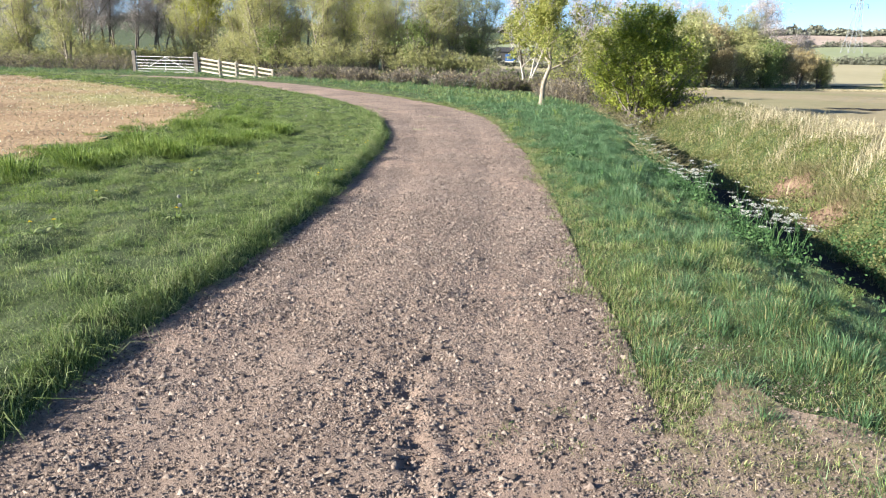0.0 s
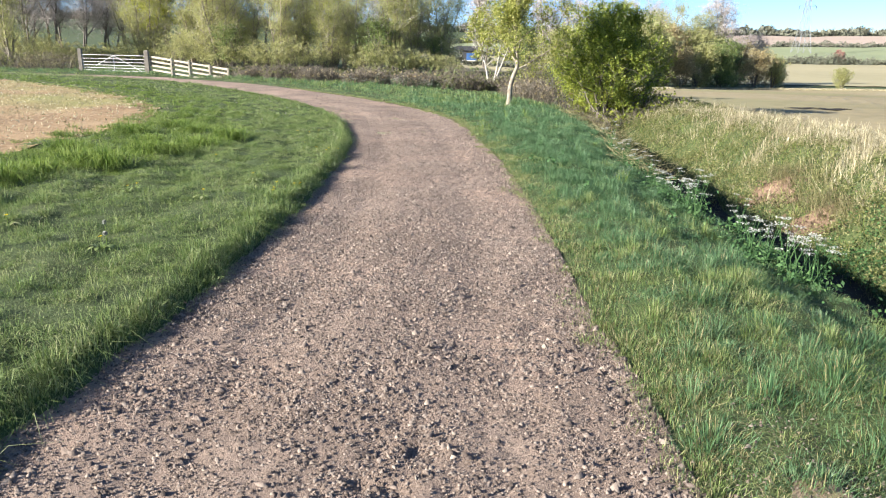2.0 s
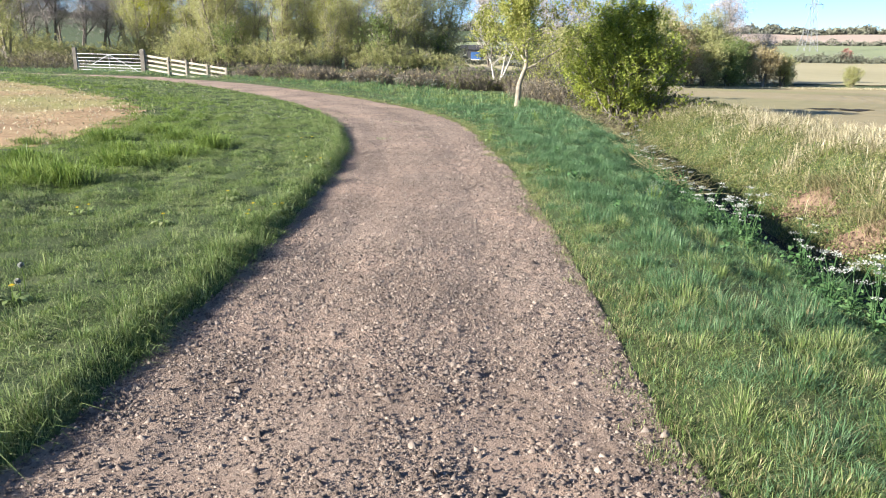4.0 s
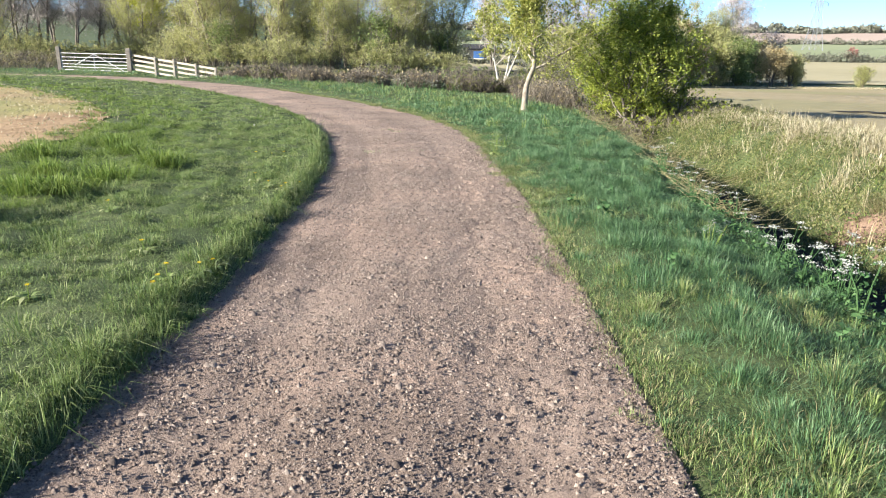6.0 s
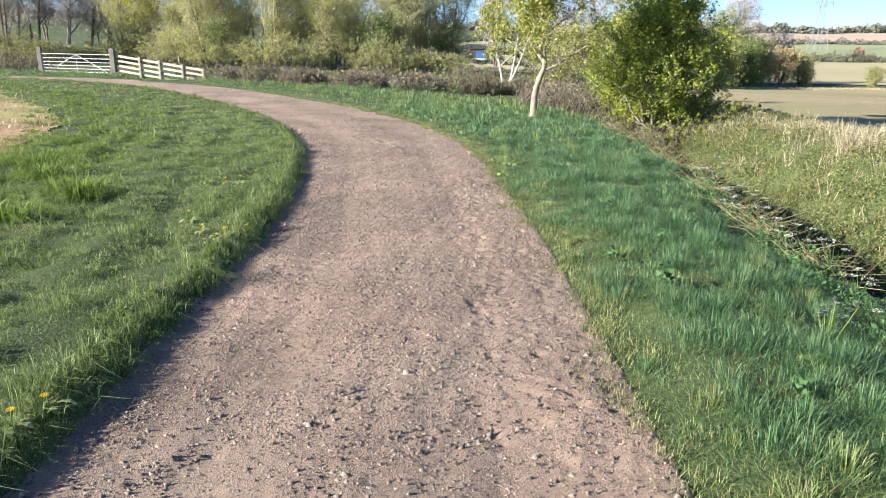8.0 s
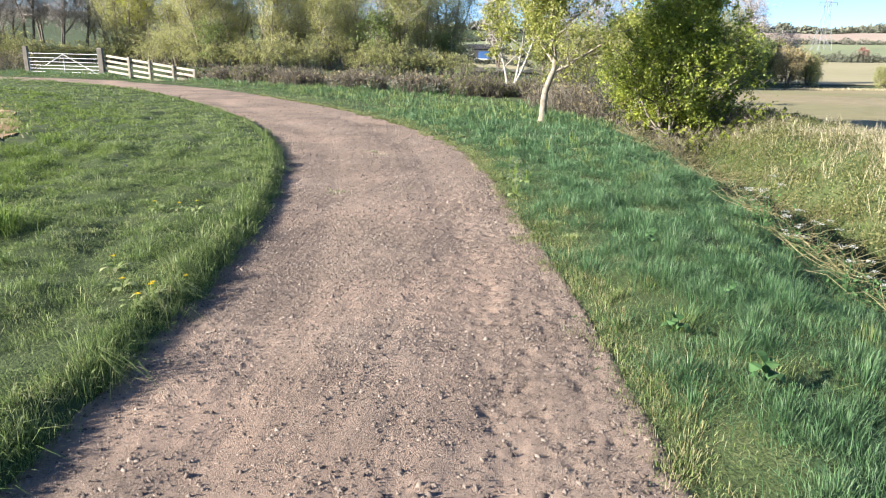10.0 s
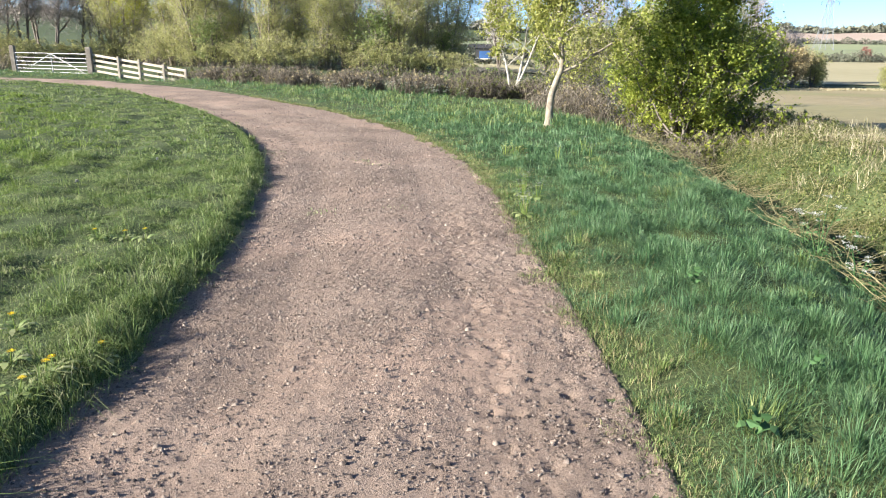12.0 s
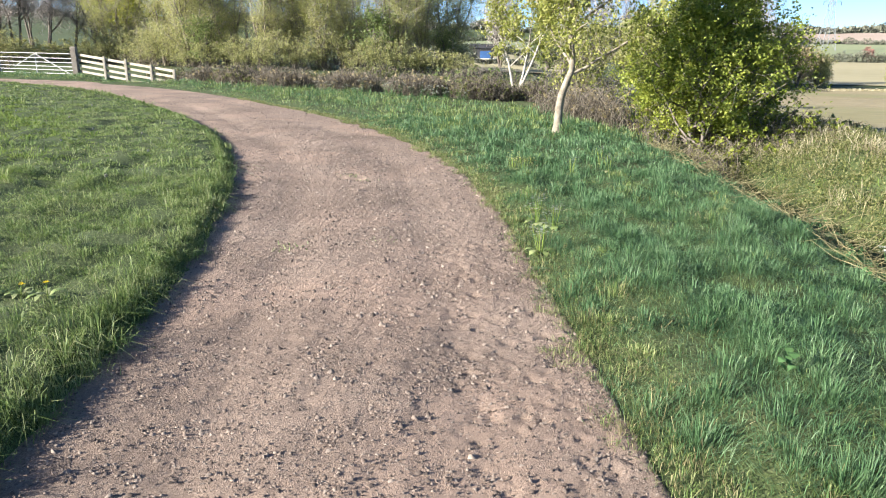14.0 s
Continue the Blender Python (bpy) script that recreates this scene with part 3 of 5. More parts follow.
# ---- grass ----
def blades(x, y, z, height, width, rng, lean=0.45, toward=None):
    """Grass blades with a bend: five corners, three triangles each."""
    n = len(x)
    a = rng.uniform(0, 6.28, n) if toward is None else toward
    l = height * lean * np.abs(rng.normal(size=n) * 0.6 + 0.7)
    dx, dy = np.cos(a) * l, np.sin(a) * l
    b = rng.uniform(0, 6.28, n)
    wx, wy = np.cos(b) * width / 2, np.sin(b) * width / 2
    p = np.stack([x, y, z], 1)
    m = p + np.stack([dx * 0.38, dy * 0.38, height * 0.62], 1)
    t = p + np.stack([dx, dy, height * (1 - 0.6 * np.clip(l / height, 0, 1.3))], 1)
    w = np.stack([wx, wy, np.zeros(n)], 1)
    v = np.stack([p - w, p + w, m + w * 0.8, m - w * 0.8, t], 1).reshape(-1, 3)
    tri = np.array([(0, 1, 2), (0, 2, 3), (3, 2, 4)])
    return v, (tri[None] + 5 * np.arange(n)[:, None, None]).reshape(-1, 3)


def slim_blades(x, y, z, height, width, rng, lean=0.45, toward=None):
    """Narrow blades pointed at both ends, bent in the middle: two triangles each."""
    n = len(x)
    a = rng.uniform(0, 6.28, n) if toward is None else toward
    l = height * lean * np.abs(rng.normal(size=n) * 0.6 + 0.7)
    b = rng.uniform(0, 6.28, n)
    w = np.stack([np.cos(b) * width / 2, np.sin(b) * width / 2, np.zeros(n)], 1)
    p = np.stack([x, y, z], 1)
    m = p + np.stack([np.cos(a) * l * 0.32, np.sin(a) * l * 0.32, height * 0.6], 1)
    t = p + np.stack([np.cos(a) * l, np.sin(a) * l, height * (1 - 0.6 * np.clip(l / height, 0, 1.3))], 1)
    v = np.stack([p, m + w, m - w, t], 1).reshape(-1, 3)
    tri = np.array([(0, 1, 2), (2, 1, 3)])
    return v, (tri[None] + 4 * np.arange(n)[:, None, None]).reshape(-1, 3)


def tufted(cx, cy, per, radius, rng):
    """Places round tuft centres, and the direction outwards."""
    x, y = np.repeat(cx, per), np.repeat(cy, per)
    r = np.abs(rng.normal(size=len(x))) * np.repeat(radius, per) if np.ndim(radius) else np.abs(rng.normal(size=len(x))) * radius
    a = rng.uniform(0, 6.28, len(x))
    return x + np.cos(a) * r, y + np.sin(a) * r, a + rng.normal(size=len(x)) * 0.8


def joined(pieces):
    vs, fs, b = [], [], 0
    for v, f in pieces:
        vs.append(v), fs.append(f + b)
        b += len(v)
    return np.vstack(vs), np.vstack(fs)


def rim(x, y, size, seed):
    """Uneven edge of the turf."""
    return waves(x, y, size, seed) * 0.07 + waves(x, y, size * 0.31, seed + 1) * 0.05


rng = np.random.RandomState(7)
left_turf, bright_turf = [], []
for y0, y1, x0, dens, per, wid in ((-8, 1.2, -6, 20, 34, 0.009), (1.2, 6.5, -6, 72, 60, 0.0034), (6.5, 12, -6.6, 72, 64, 0.0034), (12, 17, -7.5, 62, 60, 0.0044), (17, 26, -13, 34, 26, 0.011), (26, 37, -32, 24, 13, 0.022)):
    n = int((y1 - y0) * (2 - x0) * dens)
    x, y = rng.uniform(x0, 2, n), rng.uniform(y0, y1, n)
    ok = x > -np.where(y < 1.2, 6, 0.8 * y + 0.9)
    x, y = x[ok], y[ok]
    l, fe = line_side(x, y, L_LINE), line_side(x, y, F_LINE)
    ok = (-l > -0.05 + rim(x, y, 1.3, 41)) & (fe > -0.35 + 4 * rim(x, y, 1.5, 61))
    x, y, l, fe = x[ok], y[ok], l[ok], fe[ok]
    thin = 0.92 + 0.5 * waves(x, y, 1.0, 43) - 0.3 * (1 - smooth(0, 1.2, fe))
    ok = rng.uniform(0, 1, len(x)) < thin
    x, y, l, fe = x[ok], y[ok], l[ok], fe[ok]
    h = 0.042 + 0.03 * waves(x, y, 0.8, 44) + 0.045 * smooth(0.0, 0.8, waves(x, y, 0.33, 45)) + 0.06 * np.exp(-(np.maximum(-l, 0) / 0.2) ** 2)
    h = np.maximum(h, 0.022) * np.exp(rng.normal(size=len(x)) * 0.3) + 0.09 * smooth(0.3, 0.75, waves(x, y, 0.9, 46)) * smooth(1.6, 2.6, -l) * smooth(2.6, 1.2, fe)
    bx, by, a = tufted(x, y, per, (0.05 + wid * 2) * rng.uniform(0.6, 1.7, len(x)), rng)
    hh = np.repeat(h, per) * rng.uniform(0.45, 1.25, len(bx))
    lo = line_side(bx, by, L_LINE)
    keep = lo < 0.05 + 0.07 * waves(bx, by, 0.4, 48)
    bx, by, a, hh = bx[keep], by[keep], a[keep], hh[keep]
    yellow = (np.repeat(fe, per)[keep] < 1.7 + 0.8 * waves(bx, by, 2.0, 47)) & (rng.uniform(0, 1, len(bx)) < 0.75)
    g = land(bx, by) - 0.005
    for sel, out in ((~yellow, left_turf), (yellow, bright_turf)):
        out.append(slim_blades(bx[sel], by[sel], g[sel], hh[sel], wid * rng.uniform(0.8, 1.4, sel.sum()), rng, 1.15, a[sel]))
fringe = rng.uniform(2.0, 34, 2200)
fl = polyline(LEFT_EDGE, 0.1)
fx, fy = np.interp(fringe, fl[:, 1], fl[:, 0]) - rng.uniform(-0.02, 0.14, 2200), fringe
bx, by, a = tufted(fx, fy, 26, 0.035, rng)
hh = rng.uniform(0.04, 0.1, len(bx))
left_turf.append(blades(bx, by, land(bx, by) - 0.005, hh, 0.003 + 0.0004 * np.maximum(by - 13, 0), rng, 0.9, a))
n = 120000
x, y = rng.uniform(-7, 0, n), 1.5 + 15.5 * rng.uniform(0, 1, n) ** 1.25
ok = (line_side(x, y, L_LINE) < -0.02) & (line_side(x, y, F_LINE) > 0.1) & (x > -0.8 * y - 0.9)
x, y = x[ok], y[ok]
left_turf.append(slim_blades(x, y, land(x, y), rng.uniform(0.018, 0.055, len(x)), 0.003 + 0.0004 * np.maximum(y - 12, 0), rng, 1.0))
stuff("grass_verge", *joined(left_turf), M_GRASS, "short green verge grass with an overhanging edge", "grass")
stuff("grass_field_margin", *joined(bright_turf), M_BRIGHT, "yellow-green spring grass along the field margin", "grass")

right_turf, dry_turf, short_turf = [], [], []
for y0, y1, x1, dens, per, wid in ((-8, 1.2, 5, 9, 40, 0.009), (1.2, 6.5, 4.2, 24, 230, 0.0029), (6.5, 12, 5, 24, 240, 0.0029), (12, 16, 6, 24, 230, 0.0034), (16, 18, 6, 22, 150, 0.0055), (18, 25, 7, 30, 40, 0.01)):
    n = int((y1 - y0) * (x1 + 1) * dens)
    x, y = rng.uniform(-1, x1, n), rng.uniform(y0, y1, n)
    ok = (x < np.where(y < 1.2, 6, 0.8 * y + 0.9)) & (x < lip_x(y) + 0.12 - 0.1 * waves(x, y, 0.8, 56))
    x, y = x[ok], y[ok]
    r = line_side(x, y, R_LINE)
    worn = np.exp(-((x - 1.2) / 0.7) ** 2 - ((y - 2.0) / 1.0) ** 2)
    ok = (r > 0.02 + 1.7 * rim(x, y, 1.4, 51)) & (rng.uniform(0, 1, len(x)) > worn * 1.1)
    x, y, r = x[ok], y[ok], r[ok]
    grow = smooth(-0.05, 0.6, r + 0.3 * waves(x, y, 0.9, 52)) * np.interp(y, [2, 6, 9, 25], [0.6, 0.85, 1.1, 1.1])
    h = 0.035 + 0.075 * grow * (1 + 0.65 * waves(x, y, 0.75, 53)) + 0.028 * waves(x, y, 0.3, 54) * grow
    h = np.clip(np.maximum(h, 0.022) * np.exp(rng.normal(size=len(x)) * 0.36), 0.022, 0.135) * (1 - 0.45 * smooth(-0.7, 0.0, x - lip_x(y)))
    size = (0.055 + 0.5 * h + wid * 2) * rng.uniform(0.7, 1.4, len(x))
    bx, by, a = tufted(x, y, per, size, rng)
    out_ = np.hypot(bx - np.repeat(x, per), by - np.repeat(y, per)) / np.repeat(size, per)
    hh = np.repeat(h, per) * rng.uniform(0.55, 1.3, len(bx)) * (1.15 - 0.25 * np.clip(out_, 0, 2))
    gr = np.repeat(grow, per)
    kind_ = np.repeat(rng.uniform(0, 1, len(x)), per)
    keep = line_side(bx, by, R_LINE) > -0.06
    bx, by, a, hh, gr, kind_, bend = bx[keep], by[keep], a[keep], hh[keep], gr[keep], kind_[keep], 0.55 + 0.8 * np.clip(out_[keep], 0, 2)
    pick = rng.uniform(0, 1, len(bx))
    dry = pick < 0.3 * (1 - gr) + 0.012 + 0.12 * (kind_ > 0.96)
    lush = ~dry & (kind_ < 0.2 + 0.68 * gr)
    g = land(bx, by) - 0.005
    build = blades if y1 < 13 else slim_blades
    for sel, out in ((lush, right_turf), (dry, dry_turf), (~dry & ~lush, short_turf)):
        out.append(build(bx[sel], by[sel], g[sel], hh[sel], wid * rng.uniform(0.7, 1.3, sel.sum()), rng, bend[sel], a[sel]))
# verge on the outer side of the bend, up to hedge and fence
n = 16000
x, y = rng.uniform(-34, 6, n), rng.uniform(22, 46, n)
r = line_side(x, y, R_LINE)
ok = (r > 0.05) & (r < np.interp(x, [-20, -8, 0, 4], [4.2, 3.4, 4.5, 6]))
x, y, r = x[ok], y[ok], r[ok]
bx, by, a = tufted(x, y, 12, 0.12, rng)
hh = (0.06 + 0.12 * np.repeat(smooth(0.2, 1.6, r), 12)) * rng.uniform(0.5, 1.3, len(bx)) * (1 + 0.4 * waves(bx, by, 1.1, 57))
pick = rng.uniform(0, 1, len(bx)) < 0.5 + 0.5 * waves(bx, by, 1.8, 58)
for sel, out in ((pick, right_turf), (~pick, short_turf)):
    out.append(slim_blades(bx[sel], by[sel], land(bx[sel], by[sel]), hh[sel], 0.016 * rng.uniform(0.7, 1.3, sel.sum()), rng, 0.9, a[sel]))
n = 130000
x, y = rng.uniform(0.8, 6, n), 1.5 + 15 * rng.uniform(0, 1, n) ** 1.2
ok = (line_side(x, y, R_LINE) > 0.03) & (x < lip_x(y)) & (x < 0.8 * y + 0.9)
ok &= rng.uniform(0, 1, n) > np.exp(-((x - 1.2) / 0.66) ** 2 - ((y - 2.0) / 0.95) ** 2) * 1.4
x, y = x[ok], y[ok]
for sel, out in ((slice(0, None, 2), short_turf), (slice(1, None, 2), right_turf)):
    out.append(slim_blades(x[sel], y[sel], land(x[sel], y[sel]), rng.uniform(0.02, 0.065, len(x[sel])), 0.0027 + 0.0004 * np.maximum(y[sel] - 12, 0), rng, 1.1))
fringe = rng.uniform(2.6, 30, 1500)
fr = polyline(RIGHT_EDGE, 0.1)
fx = np.interp(fringe, fr[:, 1], fr[:, 0]) + rng.uniform(-0.1, 0.16, 1500) + 1.5 * rim(0.0, fringe, 1.2, 63)
bx, by, a = tufted(fx, fringe, 22, 0.04, rng)
hh = rng.uniform(0.02, 0.075, len(bx))
sel = rng.uniform(0, 1, len(bx)) < 0.4
g = np.maximum(land(bx, by), -0.03)
for q, out in ((sel, dry_turf), (~sel, short_turf)):
    out.append(blades(bx[q], by[q], g[q] - 0.005, hh[q], 0.003 + 0.0004 * np.maximum(by[q] - 13, 0), rng, 0.9, a[q]))
stuff("grass_long", *joined(right_turf), M_LUSH, "long lush blue-green grass between track and ditch", "grass")
stuff("grass_trodden", *joined(short_turf), M_GRASS, "short worn green grass at the track edge", "grass")
stuff("grass_withered", *joined(dry_turf), M_WITHERED, "withered straw-coloured blades among the grass", "grass")

# far bank: pale dry grass on the crest, brambles and low herbs on the slope
n = 8000
y = rng.uniform(3, 27, n)
x = ditch_x(y) + rng.uniform(1.2, 6.0, n)
d = x - ditch_x(y)
pale = smooth(1.9, 3.2, d + 0.8 * waves(x, y, 2.4, 71)) * (1 - smooth(5.0, 6.0, d)) * smooth(24, 19, y + 1.5 * waves(x, y, 3, 72)) + 0.06
ok = rng.uniform(0, 1, n) < pale
x, y = x[ok], y[ok]
bx, by, a = tufted(x, y, 11, 0.09, rng)
hh = 0.42 * rng.uniform(0.4, 1.3, len(bx)) * np.repeat(0.75 + 0.4 * waves(x, y, 1.2, 73), 11)
stuff("grass_dry_bank", *blades(bx, by, land(bx, by) - 0.01, hh, 0.008 * rng.uniform(0.6, 1.3, len(bx)), rng, 1.0, a), M_STRAW, "tall bleached dry grass along the bank top", "grass")

n = 260000
y = rng.uniform(4, 30, n)
x = ditch_x(y) + rng.uniform(0.2, 5.6, n)
d = x - ditch_x(y)
cover = smooth(0.2, 0.6, d) * smooth(0.62, 1.0, d + 0.3 * waves(x, y, 0.7, 79)) * (1 - 0.97 * smooth(1.9, 3.0, d + 0.6 * waves(x, y, 2.4, 71)) * smooth(24, 19, y)) * (0.75 + 0.5 * waves(x, y, 1.3, 74)) * (1 - smooth(5.0, 5.6, d))
slump = np.exp(-((x - 6.95) / 0.28) ** 2 - ((y - 12.9) / 0.55) ** 2) + np.exp(-((x - 6.62) / 0.32) ** 2 - ((y - 11.1) / 0.45) ** 2)
ok = rng.uniform(0, 1, n) < cover * (1 - np.clip(slump * 1.4, 0, 1))
x, y = x[ok], y[ok]
z = land(x, y) + 0.02 + np.abs(rng.normal(size=len(x))) * 0.07 + 0.06 * (1 + waves(x, y, 0.8, 75))
stuff("bramble_leaves", *leaf_quads(np.stack([x, y, z], 1), 0.023, rng, 0.7, 1.7), M_BRAMBLE, "low brambles and herbs covering the ditch bank", "undergrowth")
n = 16000
y = rng.uniform(3, 26, n)
x = ditch_x(y) + rng.uniform(0.7, 5.0, n)
bx = x
hh = 0.15 * rng.uniform(0.4, 1.4, n)
ok = rng.uniform(0, 1, n) < 0.55 + 0.5 * waves(x, y, 1.7, 76)
stuff("grass_bank", *blades(x[ok], y[ok], land(x[ok], y[ok]), hh[ok], 0.008 * rng.uniform(0.7, 1.3, ok.sum()), rng, 0.8), M_BRIGHT, "yellowish grass scattered over the bank", "grass")
n = 22000
y = rng.uniform(4, 27, n)
x = ditch_x(y) + rng.uniform(0.6, 3.4, n)
ok = rng.uniform(0, 1, n) < 0.5 + 0.6 * waves(x, y, 1.4, 84)
x, y = x[ok], y[ok]
stuff("dead_grass_bank", *blades(x, y, land(x, y) + 0.02, rng.uniform(0.06, 0.2, len(x)), np.full(len(x), 0.006), rng, 1.5), M_WITHERED, "flattened brown dead grass among the brambles", "grass")

# bare red earth where the bank has slipped, and the wet ditch bed darkened for shade
o = [(6.95 + 0.3 * math.cos(t) * (1 + 0.35 * math.sin(3 * t) + 0.2 * math.sin(7 * t)), 12.9 + 0.6 * math.sin(t) * (1 + 0.2 * math.cos(4 * t))) for t in np.linspace(0, 6.28, 40, endpoint=False)]
patch_of("bank_slip", o, 0.035, M_EARTH, "bare red earth slip in the ditch bank", "earth", 16)
o = [(6.62 + 0.34 * math.cos(t) * (1 + 0.25 * math.sin(3 * t) + 0.2 * math.sin(8 * t)), 11.1 + 0.45 * math.sin(t) * (1 + 0.2 * math.cos(4 * t))) for t in np.linspace(0, 6.28, 40, endpoint=False)]
patch_of("bank_slip", o, 0.035, M_EARTH, "bare red earth slip in the ditch bank", "earth", 14)
for cx, cy, rx, ry in ((6.95, 12.9, 0.24, 0.42), (6.62, 11.1, 0.26, 0.34)):
    x, y = cx + rng.normal(size=900) * rx, cy + rng.normal(size=900) * ry
    stuff("earth_clods", *chips(x, y, land(x, y) + 0.035, np.clip(0.014 * np.exp(rng.normal(size=900) * 0.6), 0.006, 0.06), rng), M_EARTH, "crumbled red earth clods fallen from the bank", "earth")
    x, y = cx + 0.35 + rng.normal(size=500) * 0.12, cy + rng.normal(size=500) * ry * 1.3
    stuff("overhanging_grass", *blades(x, y, land(x, y) + 0.02, rng.uniform(0.15, 0.4, 500), np.full(500, 0.006), rng, 1.5, math.pi + rng.normal(size=500) * 0.7), M_WITHERED, "dry grass hanging over the bare earth", "grass")
# the bed reaches the far bank foot; its colour carries the shade there
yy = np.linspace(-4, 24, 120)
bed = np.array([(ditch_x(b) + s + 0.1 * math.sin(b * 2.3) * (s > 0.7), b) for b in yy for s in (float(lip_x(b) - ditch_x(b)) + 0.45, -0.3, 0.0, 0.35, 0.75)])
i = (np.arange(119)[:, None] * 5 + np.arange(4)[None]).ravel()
tagged(new("ditch_bed", mesh_of("ditch_bed", np.column_stack([bed, land(bed[:, 0], bed[:, 1]) + 0.03]), np.stack([i, i + 1, i + 6, i + 5], 1), M_NEARBLACK, True)), "wet ditch bed and bank foot, darkened for the shade there", "ditch", "", "structure")

# nettles thick at the foot of the bank and along the near lip
n = 52000
y = rng.uniform(4, 21, n)
d = np.where(rng.uniform(0, 1, n) < 0.3, rng.uniform(-0.55, 0.1, n), rng.uniform(0.7, 2.3, n))
x = np.where(d < 0.2, lip_x(y), ditch_x(y)) + d
ok = rng.uniform(0, 1, n) < np.where(d > 0.2, smooth(10.6, 9.6, y + 0.5 * waves(x, y, 0.8, 83)), 0.1 + 0.35 * waves(x, y, 1.1, 77) - 0.2 * smooth(12, 15, y))
x, y, d = x[ok], y[ok], d[ok]
z = land(x, y) + rng.uniform(0.03, 0.3, len(x)) * (0.7 + 0.4 * waves(x, y, 0.9, 78))
z = np.where(d < 0.2, land(x, y) + rng.uniform(0.02, 0.14, len(x)), z)
stuff("nettle_leaves", *leaf_quads(np.stack([x, y, z], 1), 0.026, rng, 0.8), M_NETTLE, "dark green nettles along the ditch", "undergrowth")

# dead stems lying along the lip
paths = []
for k in range(1100):
    b = rng.uniform(10.5, 22)
    p0 = np.array([lip_x(b) + rng.uniform(-0.25, 0.25), b])
    a, ln_ = rng.uniform(0, 6.28), rng.uniform(0.2, 0.6)
    pts = [(p0[0] + math.cos(a) * ln_ * s, p0[1] + math.sin(a) * ln_ * s, float(land(*p0)) + 0.03 + 0.45 * ln_ * s * rng.uniform(0.2, 1.2)) for s in (0, 0.35, 0.7, 1)]
    paths.append((pts, [0.0035, 0.003, 0.0025, 0.0015]))
stuff("dead_stems", *tubes(paths, 3), M_WITHERED, "bleached dead stems lying along the ditch lip", "undergrowth")

# bits of dry litter over the bare field
n = 22000
x, y = rng.uniform(-30, -4.5, n), rng.uniform(5, 37, n)
ok = (line_side(x, y, F_LINE) < 0.3) & (x > -0.85 * y - 1)
x, y = x[ok], y[ok]
stuff("stubble_litter", *blades(x, y, land(x, y) + 0.01, rng.uniform(0.02, 0.08, len(x)), 0.012 + 0.0007 * y, rng, 1.6), M_STRAW, "flattened dry straw and dead grass on the bare field", "straw")

o = [(1.42 + 0.62 * math.cos(t) * (1 + 0.15 * math.sin(3 * t) + 0.1 * math.sin(8 * t)), 1.9 + 0.85 * math.sin(t) * (1 + 0.15 * math.cos(4 * t) + 0.08 * math.sin(9 * t))) for t in np.linspace(0, 6.28, 90, endpoint=False)]
patch_of("worn_earth", o, 0.01, M_WORN, "trodden dusty earth at the track edge", "earth", 14)

# long near-black patch draped just above the sown field
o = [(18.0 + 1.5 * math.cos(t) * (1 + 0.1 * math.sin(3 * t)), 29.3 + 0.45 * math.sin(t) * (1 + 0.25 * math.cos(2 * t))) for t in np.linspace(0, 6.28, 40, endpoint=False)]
patch_of("field_dark_patch", o, 0.06, M_NEARBLACK, "long dark patch lying on the sown field", "earth", 8)
n = 12000
x, y = 1.3 + rng.normal(size=n) * 0.45, 2.1 + rng.normal(size=n) * 0.65
ok = line_side(x, y, R_LINE) > -0.1
x, y = x[ok], y[ok]
v, f = chips(x, y, land(x, y) + 0.012, np.clip(0.0035 * np.exp(rng.normal(size=len(x)) * 0.5), 0.002, 0.014), rng)
stuff("worn_earth_grit", v, f, M_STONE, "loose grit scattered over the trodden earth", "gravel")
cx, cy = 1.5 + rng.normal(size=300) * 0.45, 2.1 + rng.normal(size=300) * 0.65
bx, by, a = tufted(cx, cy, 26, 0.03, rng)
for q, mat, kind_name in ((slice(0, None, 2), M_GRASS, "worn_green_grass"), (slice(1, None, 2), M_WITHERED, "worn_dry_grass")):
    stuff(kind_name, *slim_blades(bx[q], by[q], land(bx[q], by[q]) + 0.006, rng.uniform(0.02, 0.05, len(bx[q])), np.full(len(bx[q]), 0.003), rng, 1.2, a[q]), mat, "thin trodden grass on the bare earth", "grass")

# weeds in the worn patches of the track
wx, wy = [], []
for cx, cy, k in ((-0.42, 17.6, 60), (-0.2, 17.3, 30), (0.17, 14.55, 24), (-0.57, 14.4, 20)):
    wx.append(cx + rng.normal(size=k) * 0.09), wy.append(cy + rng.normal(size=k) * 0.05)
wx, wy = np.concatenate(wx), np.concatenate(wy)
stuff("track_weeds", *blades(wx, wy, np.full(len(wx), -0.02), rng.uniform(0.02, 0.05, len(wx)), np.full(len(wx), 0.01), rng, 1.2), M_GRASS, "sparse low weeds in a worn patch of the track", "grass")


